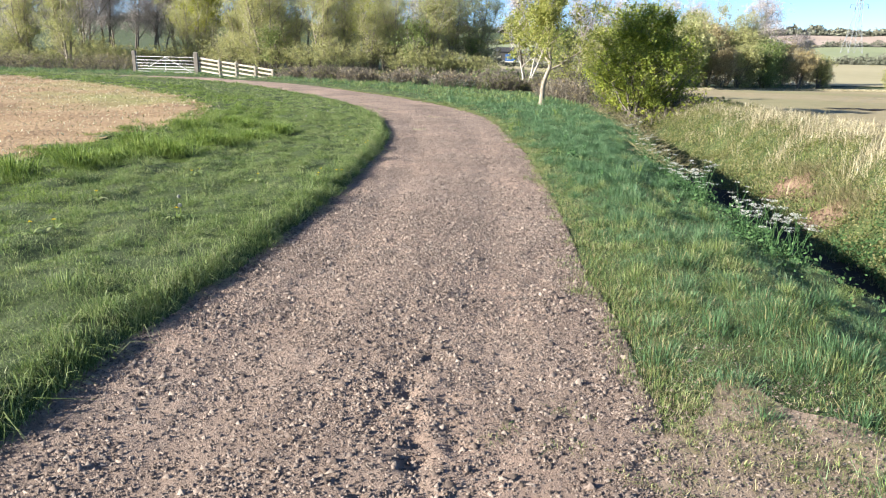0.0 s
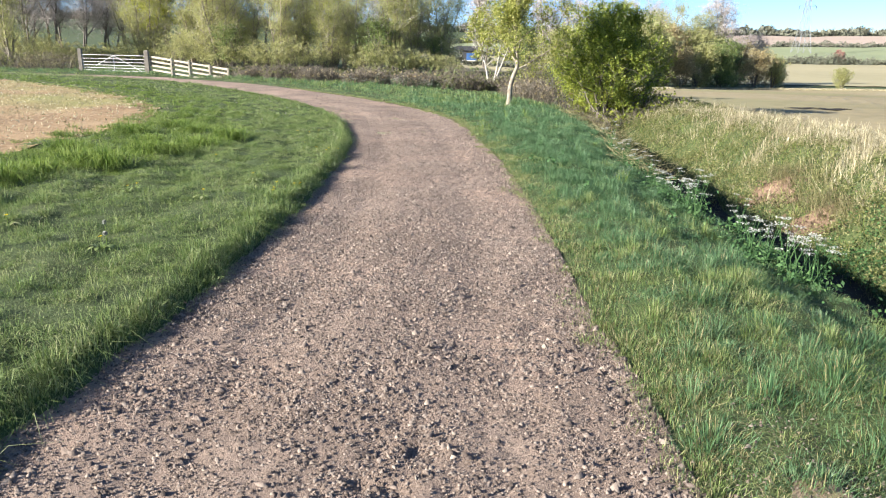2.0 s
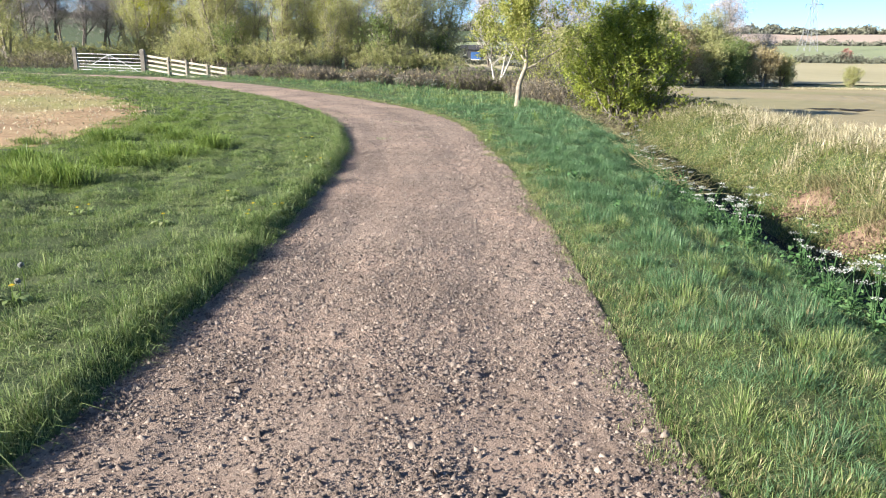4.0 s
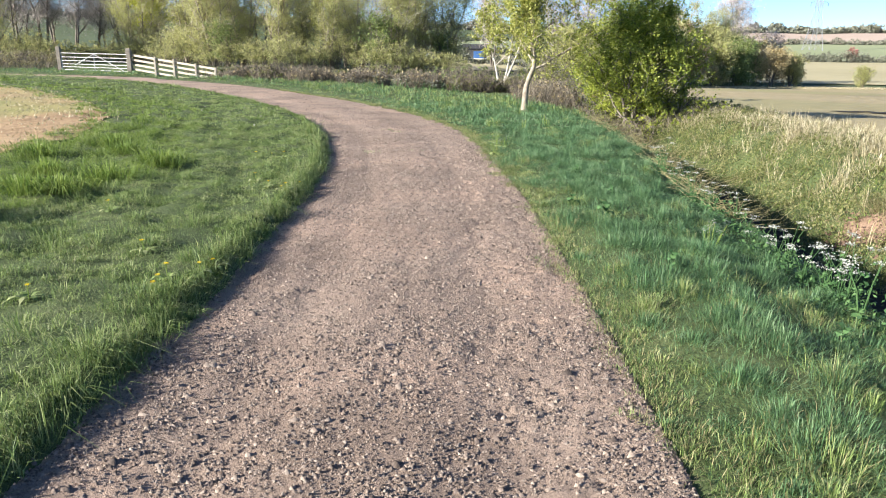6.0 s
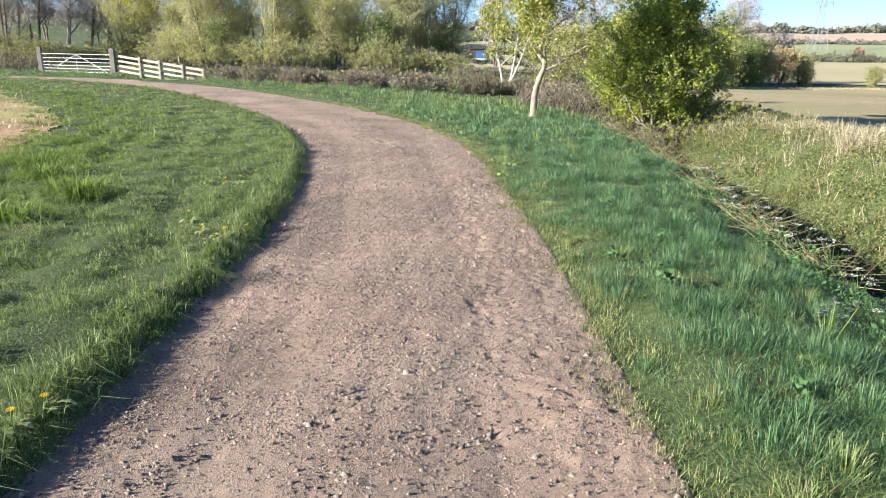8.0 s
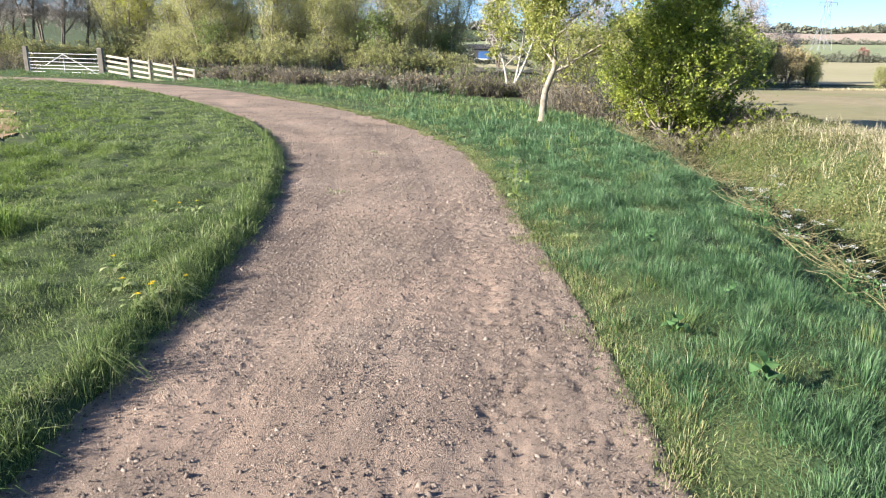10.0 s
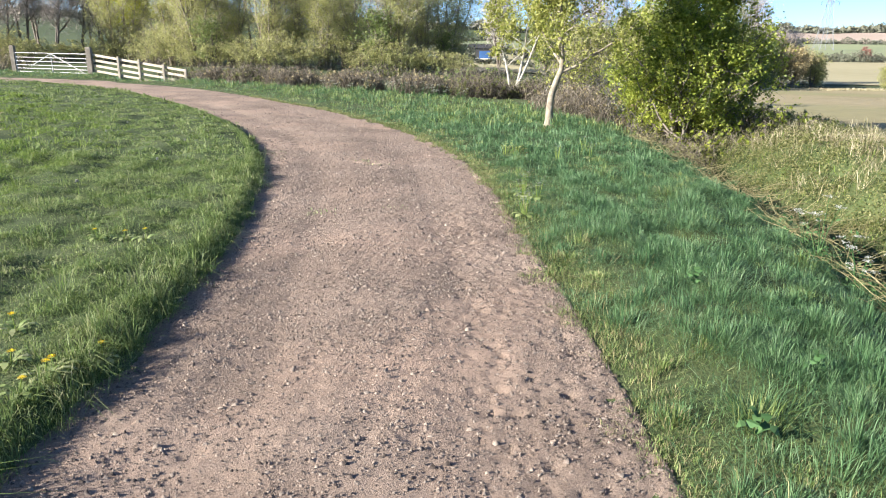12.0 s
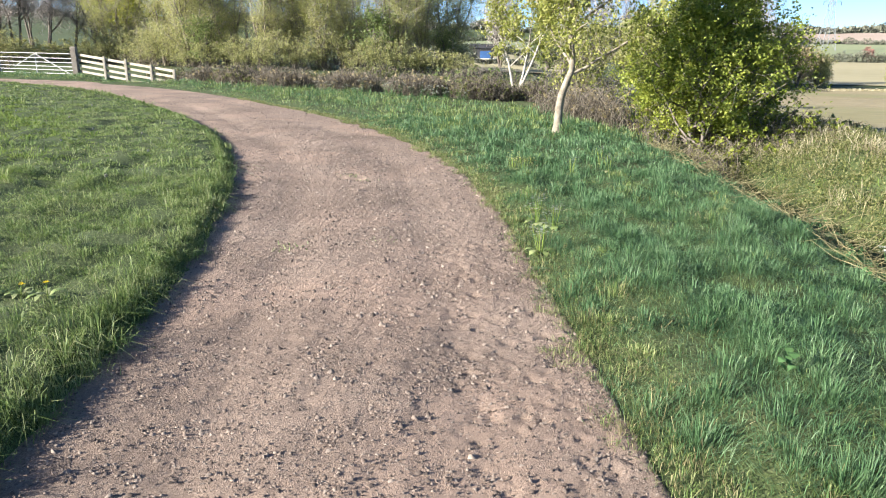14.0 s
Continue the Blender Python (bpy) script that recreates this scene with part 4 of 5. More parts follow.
# ---- grass tussocks by the field margin ----
rng = np.random.RandomState(17)
TUSSOCKS = [(-5.07, 7.57, 0.3), (-4.63, 8.23, 0.26), (-4.44, 8.75, 0.25), (-4.3, 9.4, 0.3), (-3.88, 9.3, 0.3), (-3.79, 10.4, 0.24), (-3.3, 11.2, 0.28), (-3.1, 12.2, 0.26), (-5.0, 12.9, 0.28), (-3.5, 10.5, 0.22),
            (-4.9, 10.4, 0.26), (-4.2, 11.6, 0.22), (-4.6, 14.2, 0.24), (-4.0, 13.3, 0.2), (-5.4, 9.2, 0.24)]
for tx, ty, th in TUSSOCKS:
    n = 800
    r, a = np.abs(rng.normal(size=n)) * th * 0.7, rng.uniform(0, 6.28, n)
    bx, by = np.cos(a) * r, np.sin(a) * r * 0.8
    v, f = slim_blades(bx, by, np.full(n, -0.02), th * 1.1 * rng.uniform(0.35, 1.15, n), np.full(n, 0.0075), rng, 0.95, a)
    ob = new("grass_tussock", mesh_of("grass_tussock", v, f, M_BRIGHT))
    ob.location = (tx, ty, float(land(tx, ty)))
    tagged(ob, "tall bright green grass tussock at the field margin", "grass tussock", "grass tussocks")


# ---- wild flowers ----
def disc_flower(radius, petals, layers, rng, lift=0.5):
    vs, fs = [], []
    for k in range(layers):
        r = radius * (1 - 0.28 * k)
        for i in range(petals):
            a = (i + 0.5 * k) * 6.283 / petals + rng.uniform(-0.08, 0.08)
            w_ = 2.6 / petals
            b = len(vs)
            up = radius * lift * (0.2 + 0.35 * k)
            vs += [(0, 0, radius * 0.08 * k), (math.cos(a - w_ / 2) * r * 0.7, math.sin(a - w_ / 2) * r * 0.7, up * 0.7), (math.cos(a) * r, math.sin(a) * r, up), (math.cos(a + w_ / 2) * r * 0.7, math.sin(a + w_ / 2) * r * 0.7, up * 0.7)]
            fs.append((b, b + 1, b + 2, b + 3))
    return vs, fs


def rosette(leaves, length, width, rng, rise=0.35):
    """A ring of toothed leaves that arch outwards."""
    vs, fs = [], []
    for i in range(leaves):
        a = i * 6.283 / leaves + rng.uniform(-0.3, 0.3)
        L = length * rng.uniform(0.7, 1.1)
        c, s = math.cos(a), math.sin(a)
        b = len(vs)
        for t, w_ in ((0.05, 0.25), (0.35, 0.7), (0.55, 0.62), (0.8, 1.0), (1.0, 0.1)):
            z = L * rise * math.sin(t * 2.6)
            for sgn in (-1, 1):
                vs.append((c * L * t - s * sgn * width * w_ / 2, s * L * t + c * sgn * width * w_ / 2, z + 0.1 * width * w_))
        for k in range(4):
            fs.append((b + 2 * k, b + 2 * k + 1, b + 2 * k + 3, b + 2 * k + 2))
    return vs, fs


def dandelion(x, y, h=0.1):
    ob = thing("dandelion", x, y, float(land(x, y)), "yellow dandelion flowering in the verge grass", "flower", "dandelions", "", rng.uniform(0, 360))
    dx = rng.uniform(-0.02, 0.02)
    part("stem", tubes([([(0, 0, -0.01), (dx * 0.4, 0, h * 0.5), (dx, 0, h)], [0.003, 0.0026, 0.0024])], 5), M_BRIGHT, ob)
    v, f = disc_flower(0.022, 16, 3, rng)
    part("flower_head", ([(p[0] + dx, p[1], p[2] + h) for p in v], f), M_YELLOW, ob)
    part("leaf_rosette", rosette(7, 0.11, 0.03, rng), M_GRASS, ob)


def seed_head(x, y, h=0.16):
    ob = thing("dandelion_clock", x, y, float(land(x, y)), "white fluffy dandelion seed head on a thin stem", "flower", "dandelion clocks")
    part("stem", tubes([([(0, 0, -0.01), (0.006, 0, h * 0.5), (0, 0, h)], [0.003, 0.0026, 0.0022])], 5), M_BRIGHT, ob)
    d = rng.normal(size=(90, 3))
    d /= np.linalg.norm(d, axis=1)[:, None]
    paths = [([(0, 0, h), tuple(np.array([0, 0, h]) + q * 0.018)], [0.0012, 0.004]) for q in d]
    tagged(part("seed_ball", tubes(paths, 3), M_PETAL, ob), kind="stuff")


for x, y in ((-3.26, 5.0), (-3.14, 5.12), (-2.38, 5.68), (-3.1, 7.97), (-3.04, 8.03), (-1.51, 7.66), (-2.17, 7.52), (-1.86, 8.46), (-1.3, 8.22), (-1.52, 7.8), (-1.5, 7.9), (-1.34, 8.04), (-2.08, 13.02),
             (-1.7, 11.29), (-1.49, 10.89), (-1.31, 10.64), (-1.28, 10.8), (-1.17, 11.08), (-1.27, 10.85), (-1.71, 13.0), (-1.9, 13.06), (-2.6, 9.6), (-3.4, 6.3)):
    dandelion(x, y, rng.uniform(0.07, 0.11))
for x, y in ((-2.44, 5.91), (-2.36, 5.72), (-6.3, 22.4), (-3.2, 18.3), (-6.9, 24.6), (-3.94, 21.6), (-8.0, 23.6), (-3.96, 20.0), (-2.9, 16.4), (-4.6, 18.8), (-5.2, 21), (-3.1, 14.8)):
    seed_head(x, y, rng.uniform(0.1, 0.17))


def cowslip(x, y, pale):
    ob = thing("cowslip", x, y, float(land(x, y)), "clump of pale yellow cowslips at the track edge" if pale else "clump of small whitish wild flowers in long grass", "flower", "verge flowers")
    for k in range(6):
        a, l, h = rng.uniform(0, 6.28), rng.uniform(0.02, 0.12), rng.uniform(0.16, 0.26)
        tx, ty = math.cos(a) * l, math.sin(a) * l
        st = part("stem", tubes([([(tx * 0.3, ty * 0.3, 0), (tx * 0.7, ty * 0.7, h * 0.6), (tx, ty, h)], [0.004, 0.003, 0.003])], 4), M_BRIGHT, ob)
        vs, fs = [], []
        for q in range(8):
            v, f = disc_flower(0.014, 5, 1, rng)
            o = rng.normal(size=3) * 0.022 + np.array([tx, ty, h])
            fs += [tuple(i + len(vs) for i in g) for g in f]
            vs += [tuple(np.array(p) + o) for p in v]
        tagged(part("flower_head", (vs, fs), M_CREAM if pale else M_PETAL, st), kind="stuff")
    part("leaf_rosette", rosette(9, 0.14, 0.05, rng), M_GRASS, ob)


for x, y, pale in ((1.73, 18.23, 1), (1.86, 18.0, 1), (1.53, 15.15, 0), (1.66, 15.0, 0), (2.97, 17.86, 0), (2.4, 17.6, 0), (1.42, 14.3, 0), (2.7, 9.2, 0), (3.0, 18.4, 0)):
    cowslip(x, y, pale)


def cow_parsley(h, r):
    """Branched stalks with flat white umbels and feathery leaves."""
    ob = thing("cow_parsley", 0, 0, 0, "white-flowered cow parsley on the ditch lip", "wild plant", "cow parsley")
    for k in range(4):
        a, l = k * 1.57 + r.uniform(-0.5, 0.5), h * r.uniform(0.15, 0.4)
        t = np.array([math.cos(a) * l, math.sin(a) * l, h * r.uniform(0.7, 1.05)])
        st = part("stem", tubes([([(0, 0, 0), tuple(t * (0.4, 0.4, 0.6)), tuple(t)], [0.004, 0.003, 0.002])], 4), M_NETTLE, ob)
        pts = np.stack([r.normal(size=36) * 0.022, r.normal(size=36) * 0.022, r.uniform(-0.006, 0.008, 36)], 1) + t
        tagged(part("umbel", leaf_quads(pts, 0.011, r, 1.5, 1.0), M_PETAL, st), kind="stuff")
    pts = np.stack([r.normal(size=90) * 0.07, r.normal(size=90) * 0.07, np.abs(r.normal(size=90)) * h * 0.25], 1)
    tagged(part("leaves", leaf_quads(pts, 0.018, r, 1.0, 1.9), M_NETTLE, ob), kind="stuff")
    return ob


kinds = [cow_parsley(h, np.random.RandomState(80 + i)) for i, h in enumerate((0.36, 0.46, 0.3))]
spots = [(lip_x(b) + rng.uniform(-0.4, 0.0), b) for b in 5.6 + 9.5 * rng.uniform(0, 1, 34) ** 1.25]
spots += [(rng.uniform(-3.2, 2.6), 0) for _ in range(26)]
for i, (x, y) in enumerate(spots):
    if y == 0:
        y = np.interp(x, [-4, 0, 3], [32.4, 31.3, 30.6]) + rng.uniform(-0.6, 0.5)
    m = pose(x, y, float(land(x, y)), 0, 0, rng.uniform(0, 360)) @ Matrix.Scale(rng.uniform(0.8, 1.25), 4)
    if i < 3:
        kinds[i].matrix_basis = m
    else:
        c = copy_thing(kinds[i % 3], m)
        c.scale = m.to_scale()


def dock(x, y, size):
    ob = thing("broad_leaved_weed", x, y, float(land(x, y)) + 0.05, "broad-leaved green weed in the long verge grass", "wild plant", "broad-leaved weeds")
    for k in range(7):
        a, L = k * 0.9 + rng.uniform(-0.2, 0.2), size * rng.uniform(0.7, 1.1)
        lf = part("leaf", rosette(1, L, L * 0.75, rng, 0.6), M_NETTLE, ob)
        lf.matrix_basis = pose(0, 0, 0.04 * (k % 3), 0, 0, math.degrees(a))


for x, y, s in ((1.73, 10.35, 0.12), (1.9, 9.7, 0.13), (2.3, 10.9, 0.1), (2.0, 8.3, 0.1), (2.6, 7.2, 0.1), (2.2, 12.1, 0.1)):
    dock(x, y, s * 0.7)


# ---- gate and rail fence ----
def post(x, y, top, size, mat, label):
    z = float(land(x, y)) - 0.15
    h = top - z
    ob = new("fence_post")
    ob.location = (x, y, z)
    tagged(ob, label, "post", "fence posts")
    part("shaft", box(size, size, h - 0.03, 0.008, (0, 0, (h - 0.03) / 2)), mat, ob)
    bm = bmesh.new()
    bmesh.ops.create_cone(bm, cap_ends=True, segments=4, radius1=size * 0.72, radius2=size * 0.45, depth=0.05)
    bmesh.ops.rotate(bm, cent=(0, 0, 0), matrix=Matrix.Rotation(radians(45), 3, "Z"), verts=bm.verts)
    bmesh.ops.translate(bm, vec=(0, 0, h - 0.005), verts=bm.verts)
    part("weathered_top", bm, mat, ob)
    return ob


G1, G2, G4 = np.array((-18.9, 41.2)), np.array((-14.5, 39.4)), np.array((-9.6, 37.4))
post(*G1, 1.52, 0.2, M_POST, "stout grey weathered timber gate post")
post(*G2, 1.5, 0.22, M_POST, "stout grey weathered timber gate post")
for s, top in ((0.31, 1.12), (0.53, 1.02), (0.78, 0.84), (1.0, 0.68)):
    post(*(G2 + (G4 - G2) * s), top, 0.095, M_RAIL, "pale sawn timber fence post")
fence = thing("rail_fence", -12, 38.35, 0.0, "pale sawn timber rail fence running down from the gate post", "fence")
fence_m = Matrix.Translation((-12, 38.35, 0)).inverted()
d = G4 - G2
yaw = math.atan2(d[1], d[0])
for k in range(4):
    for s0, s1 in ((0.02, 0.53), (0.53, 1.0)):
        a, b = G2 + d * s0, G2 + d * s1
        za, zb = 1.2 - 0.23 * k - 0.58 * s0, 1.2 - 0.23 * k - 0.58 * s1
        ln_ = math.hypot(math.dist(a, b), zb - za)
        tilt = math.asin((zb - za) / ln_)
        rot = Matrix.Rotation(yaw, 4, "Z") @ Matrix.Rotation(-tilt, 4, "Y")
        nx, ny = -math.sin(yaw) * 0.08, math.cos(yaw) * 0.08
        part("rail", box(ln_, 0.035, 0.1, 0.005, ((a[0] + b[0]) / 2 + 12 + nx, (a[1] + b[1]) / 2 - 38.35 + ny, (za + zb) / 2), rot), M_RAIL, fence)

gate = thing("field_gate", float(G1[0]), float(G1[1]), 0.26, "closed galvanised tubular steel field gate between timber posts", "gate", "", "", math.degrees(math.atan2(*(G2 - G1)[::-1])))
W = float(np.linalg.norm(G2 - G1))
for k, z in enumerate((0.1, 0.25, 0.4, 0.57, 0.75, 0.95)):
    part("bar", tubes([([(0.14, 0, z), (W / 2, 0, z), (W - 0.14, 0, z)], [0.015] * 3)], 8) + (1,), M_STEEL, gate)
for x in (0.14, W - 0.14):
    part("end_upright", tubes([([(x, 0.005, 0.05), (x, 0.005, 0.97)], [0.026] * 2)], 8) + (1,), M_STEEL, gate)
part("middle_upright", tubes([([(W / 2, 0.03, 0.08), (W / 2, 0.03, 0.95)], [0.02] * 2)], 6) + (1,), M_STEEL, gate)
for x in (W * 0.22, W * 0.9):
    part("brace", tubes([([(W / 2, 0.035, 0.93), (x, 0.035, 0.12 if x > 2 else 0.35)], [0.02] * 2)], 6) + (1,), M_STEEL, gate)
part("latch", box(0.1, 0.03, 0.05, 0.006, (W - 0.1, -0.03, 0.85)), M_STEEL, gate)


# ---- bushes and trees near the ditch ----
rng = np.random.RandomState(5)
tree("hawthorn_bush", 6.85, 24.3, "dense round hawthorn bush in fresh yellow-green leaf on the ditch bank", "bush", rng, M_DARKBARK, M_HAW, 4.5, 2.45, 0.06, 115000, 0.042, scatter=0.11, gaps=0.9,
     stems=9, limbs=11, twigs=6, first=0.04, rise=0.5, wiggle=0.1)
tree("young_tree", 3.22, 22.6, "young tree with a pale bent trunk and sparse new leaves", "tree", rng, M_BARK, M_YOUNG, 4.9, 2.2, 0.1, 40000, 0.038, scatter=0.11, gaps=1.0, limbs=19, twigs=8, first=0.27,
     trunk=[(0, 0, -0.1), (0.0, 0, 0.35), (0.03, 0, 0.7), (0.16, 0.02, 1.08), (0.22, 0.03, 1.35), (0.12, 0.05, 2.1), (0.15, 0.1, 3.2), (0.1, 0.1, 4.6)], rise=0.6)
tree("white_stemmed_tree", 4.25, 35.8, "small tree with forked whitish stems and yellowish leaves", "tree", rng, M_WHITEBARK, M_YOUNG, 5.2, 2.0, 0.06, 9000, 0.06, limbs=9, stems=3, first=0.25, rise=1.0)


def scrub(name, x, y, rx, ry, h, label, twig_mat, leaf_mat, twigs, leaves, leaf_size, rng, thick=0.008, category="scrub"):
    """A mound of arching stems with leaves."""
    ob = thing(name, x, y, float(land(x, y)), label, category)
    paths, tips = [], []
    ang, rad = rng.uniform(0, 6.28, twigs), np.sqrt(rng.uniform(0, 1, twigs))
    zs = land(x + np.cos(ang) * rad * rx, y + np.sin(ang) * rad * ry) - float(land(x, y))
    for a, r, z0 in zip(ang, rad, zs):
        px_, py_ = math.cos(a) * r * rx, math.sin(a) * r * ry
        hh = h * (1 - 0.45 * r * r) * rng.uniform(0.5, 1.1)
        b, l = rng.uniform(0, 6.28), hh * rng.uniform(0.3, 0.9)
        pts = [(px_ + math.cos(b) * l * s, py_ + math.sin(b) * l * s, z0 - 0.03 + hh * math.sin(s * 2.2)) for s in (0, 0.25, 0.5, 0.75, 1)]
        pts = np.array(pts) + rng.normal(size=(5, 3)) * 0.04 * h
        paths.append((pts, np.linspace(thick, thick * 0.4, 5)))
        tips.append(pts[1:])
    tagged(part("thicket", tubes(paths, 3), twig_mat, ob), kind="stuff")
    if leaves:
        tagged(part("leaves", leaf_quads(along(tips, rng, leaves, 0.07 * h), leaf_size, rng), leaf_mat, ob), kind="stuff")
    return ob


scrub("bramble_thicket", 5.0, 26.5, 1.5, 2.2, 0.95, "leafless brown bramble thicket behind the young tree", M_TWIG, M_OCHRE, 900, 900, 0.05, rng)
scrub("bramble_thicket", 5.9, 22.6, 0.9, 1.3, 0.8, "brown bramble tangle at the foot of the hawthorn", M_TWIG, M_BRAMBLE, 420, 700, 0.045, rng)
scrub("bramble_thicket", 9.6, 24.4, 1.3, 0.8, 0.5, "low dark brambles spreading out under the hawthorn", M_TWIG, M_DEEP, 300, 1500, 0.05, rng)
scrub("bramble_thicket", 7.4, 23.2, 2.0, 1.0, 0.6, "low dark brambles spreading out under the hawthorn", M_TWIG, M_HAW, 320, 2200, 0.05, rng)
scrub("blackthorn", 6.6, 31, 1.2, 1.2, 1.7, "blackthorn shrub in white blossom", M_DARKBARK, M_PETAL, 260, 3200, 0.035, rng)
scrub("olive_shrub", 5.4, 29.5, 0.9, 0.9, 2.3, "olive-green budding shrub behind the young tree", M_DARKBARK, M_YOUNG, 200, 3000, 0.05, rng)
scrub("bramble_thicket", 3.2, 38, 2.2, 1.4, 1.0, "dark leafless bramble thicket at the wood's corner", M_TWIG, M_DEEP, 600, 1400, 0.07, rng)
scrub("bramble_thicket", 7.5, 37, 2.4, 1.6, 1.3, "dark leafless bramble thicket at the wood's corner", M_TWIG, M_DEEP, 600, 1600, 0.07, rng)

# low cut hedge along the outer verge, in lengths
HEDGE = polyline([(-9.3, 37.7), (-7.0, 35.9), (-4.4, 34.1), (-2.0, 33.1), (0.4, 32.4), (2.6, 32.0), (4.6, 32.2)], 0.9)
for k, (hx, hy) in enumerate(HEDGE[::2]):
    brown = k % 4 != 2 and hx < 0.5
    scrub("hedge", hx, hy, 1.15, 0.55, 0.78 if hx < 1 else 0.75, "low flailed brown hedge beside the verge" if brown else "low bramble hedge with green leaves", M_TWIG, M_OCHRE if brown else M_BRAMBLE, 750,
          700 if brown else 2200, 0.042, rng, 0.009, "hedge")
for k in range(7):
    scrub("hedge_bank", -21 - k * 3.1, 42.2 + 0.55 * k, 2.1, 1.0, 1.15, "rough bank of dead brambles and dry grass by the gate", M_TWIG, M_BRAMBLE if k % 2 else M_WITHERED, 300, 2600, 0.05, rng, 0.01, "hedge")

# ---- the wood beyond ----
def copies(protos, spots, rng, lo=0.85, hi=1.15):
    for i, (x, y) in enumerate(spots):
        s = rng.uniform(lo, hi)
        m = pose(x, y, float(land(x, y)), 0, 0, rng.uniform(0, 360)) @ Matrix.Scale(s, 4)
        if i < len(protos):
            protos[i].matrix_basis = m
        else:
            copy_thing(protos[i % len(protos)], m).scale = (s, s, s)


will = [tree("willow", 0, 0, "olive-green budding willow with many upright stems", "tree", rng, M_BARK, M_WILLOW, 8.6, 3.0, 0.11, 13500, 0.078, far_leaf=True, scatter=0.3, leaf_long=2.2, stems=6, limbs=8, twigs=4, first=0.1, fine=1,
             twig_scale=2.0, group="woodland edge trees", rise=1.0, sides=4, twig_mat=M_GREYTWIG) for _ in range(4)]
spots = [(a * d_ + 0.1, 4.3 + d_) for a, d_ in ((-0.33, 58), (-0.29, 55), (-0.25, 58), (-0.2, 55), (-0.16, 58), (-0.12, 55), (-0.075, 57), (-0.03, 55), (0.01, 57), (0.045, 58), (-0.27, 64), (-0.18, 65), (-0.1, 64), (-0.02, 64), (-0.4, 60), (-0.6, 56), (-0.66, 60))]
copies(will, spots, rng, 0.85, 1.1)
dark = [tree("sallow", 0, 0, "dark green sallow bush at the corner of the wood", "tree", rng, M_DARKBARK, M_DEEP, 5.2, 2.2, 0.08, 4500, 0.09, scatter=0.25, stems=5, limbs=7, twigs=4, first=0.08, fine=1, twig_scale=1.6, group="woodland edge trees", sides=4)]
copies(dark, [(2.6, 61.5), (-3, 58.5), (-14.5, 58.2)], rng, 0.55, 0.95)
bare = [tree("bare_tree", 0, 0, "tall slender grey tree just coming into bud", "tree", rng, M_DARKBARK, M_GREYTWIG, 12.5, 3.6, 0.13, 9500, 0.04, far_leaf=True, scatter=0.4, leaf_long=12, stems=2, limbs=13, twigs=6, first=0.25, fine=2,
             twig_scale=3.2, group="woodland trees", rise=1.1, sides=5, twig_mat=M_GREYTWIG) for _ in range(4)]
spots = [(a * d_, 4.3 + d_) for a, d_ in ((-0.66, 66), (-0.61, 70), (-0.57, 64), (-0.53, 70), (-0.49, 66), (-0.455, 72), (-0.42, 67), (-0.385, 72), (-0.35, 68), (-0.31, 74), (-0.27, 72), (-0.22, 75), (-0.17, 73), (-0.11, 76), (-0.05, 74), (0.0, 75),
                                          (-0.64, 78), (-0.59, 80), (-0.51, 79), (-0.44, 82), (-0.37, 82), (-0.3, 84), (-0.7, 72), (-0.68, 66), (-0.74, 70), (-0.56, 75))]
copies(bare, spots, rng, 0.85, 1.15)
lime = [tree("lime_green_tree", 0, 0, "slender tree in bright lime-green new leaf", "tree", rng, M_DARKBARK, M_LIME, 11.5, 2.8, 0.13, 6500, 0.13, scatter=0.3, stems=1, limbs=13, twigs=6, first=0.25, fine=1, twig_scale=2, group="woodland trees", rise=1.0, sides=5)]
copies(lime, [(-25.0, 69), (-22.5, 66), (-8.5, 69)], rng, 0.95, 1.1)
for k in range(7):
    scrub("undergrowth", -11 + k * 2.4, 42.5 - 0.5 * k + rng.uniform(-1, 1), 1.9, 1.2, rng.uniform(0.45, 0.75), "rough green scrub behind the low hedge", M_TWIG, M_BRAMBLE, 220, 1700, 0.07, rng, 0.012)
for k in range(13):
    scrub("undergrowth", -46 + k * 4.0, 64 + rng.uniform(-2, 2) - (5 if k > 6 else 0), 2.8, 1.6, rng.uniform(1.6, 3.0), "olive scrub under the woodland trees", M_TWIG, M_WILLOW, 180, 8500, 0.065, rng, 0.012)

# ---- trees and shrubs across the sown field ----
shrubs = [tree("field_shrub", 0, 0, "rounded green shrub at the far field edge", "shrub", rng, M_DARKBARK, mt, 7.0, 3.3, 0.1, 8000, 0.2, far_leaf=True, scatter=0.4, stems=6, limbs=7, twigs=4, first=0.06, fine=1, twig_scale=2.5,
               group="far field edge shrubs", sides=4) for mt in (M_DEEP, M_WILLOW, M_OCHRE)]
spots = [(47.5, 101, 1.0, 0), (42, 98, 0.95, 1), (37.5, 92, 0.8, 2), (36, 97, 1.25, 1), (53.5, 103, 0.85, 2), (57, 104, 0.75, 1), (51, 107, 0.9, 0), (30, 88, 1.3, 1), (27, 90, 1.25, 2), (24, 86, 1.2, 1), (33, 100, 1.4, 0), (66.5, 101, 0.5, 1), (60, 108, 0.6, 2),
         (20, 92, 1.1, 1), (17, 98, 1.0, 0), (44.5, 104, 1.3, 1), (39.5, 103, 1.35, 2), (49, 110, 1.2, 1), (55, 111, 1.0, 2), (33.5, 94, 1.2, 1), (46, 99, 0.8, 0)]
used = set()
for x, y, s, k in spots:
    m = pose(x, y, float(land(x, y)), 0, 0, rng.uniform(0, 360)) @ Matrix.Scale(s, 4)
    if k in used:
        copy_thing(shrubs[k], m).scale = (s, s, s)
    else:
        shrubs[k].matrix_basis = m
        used.add(k)
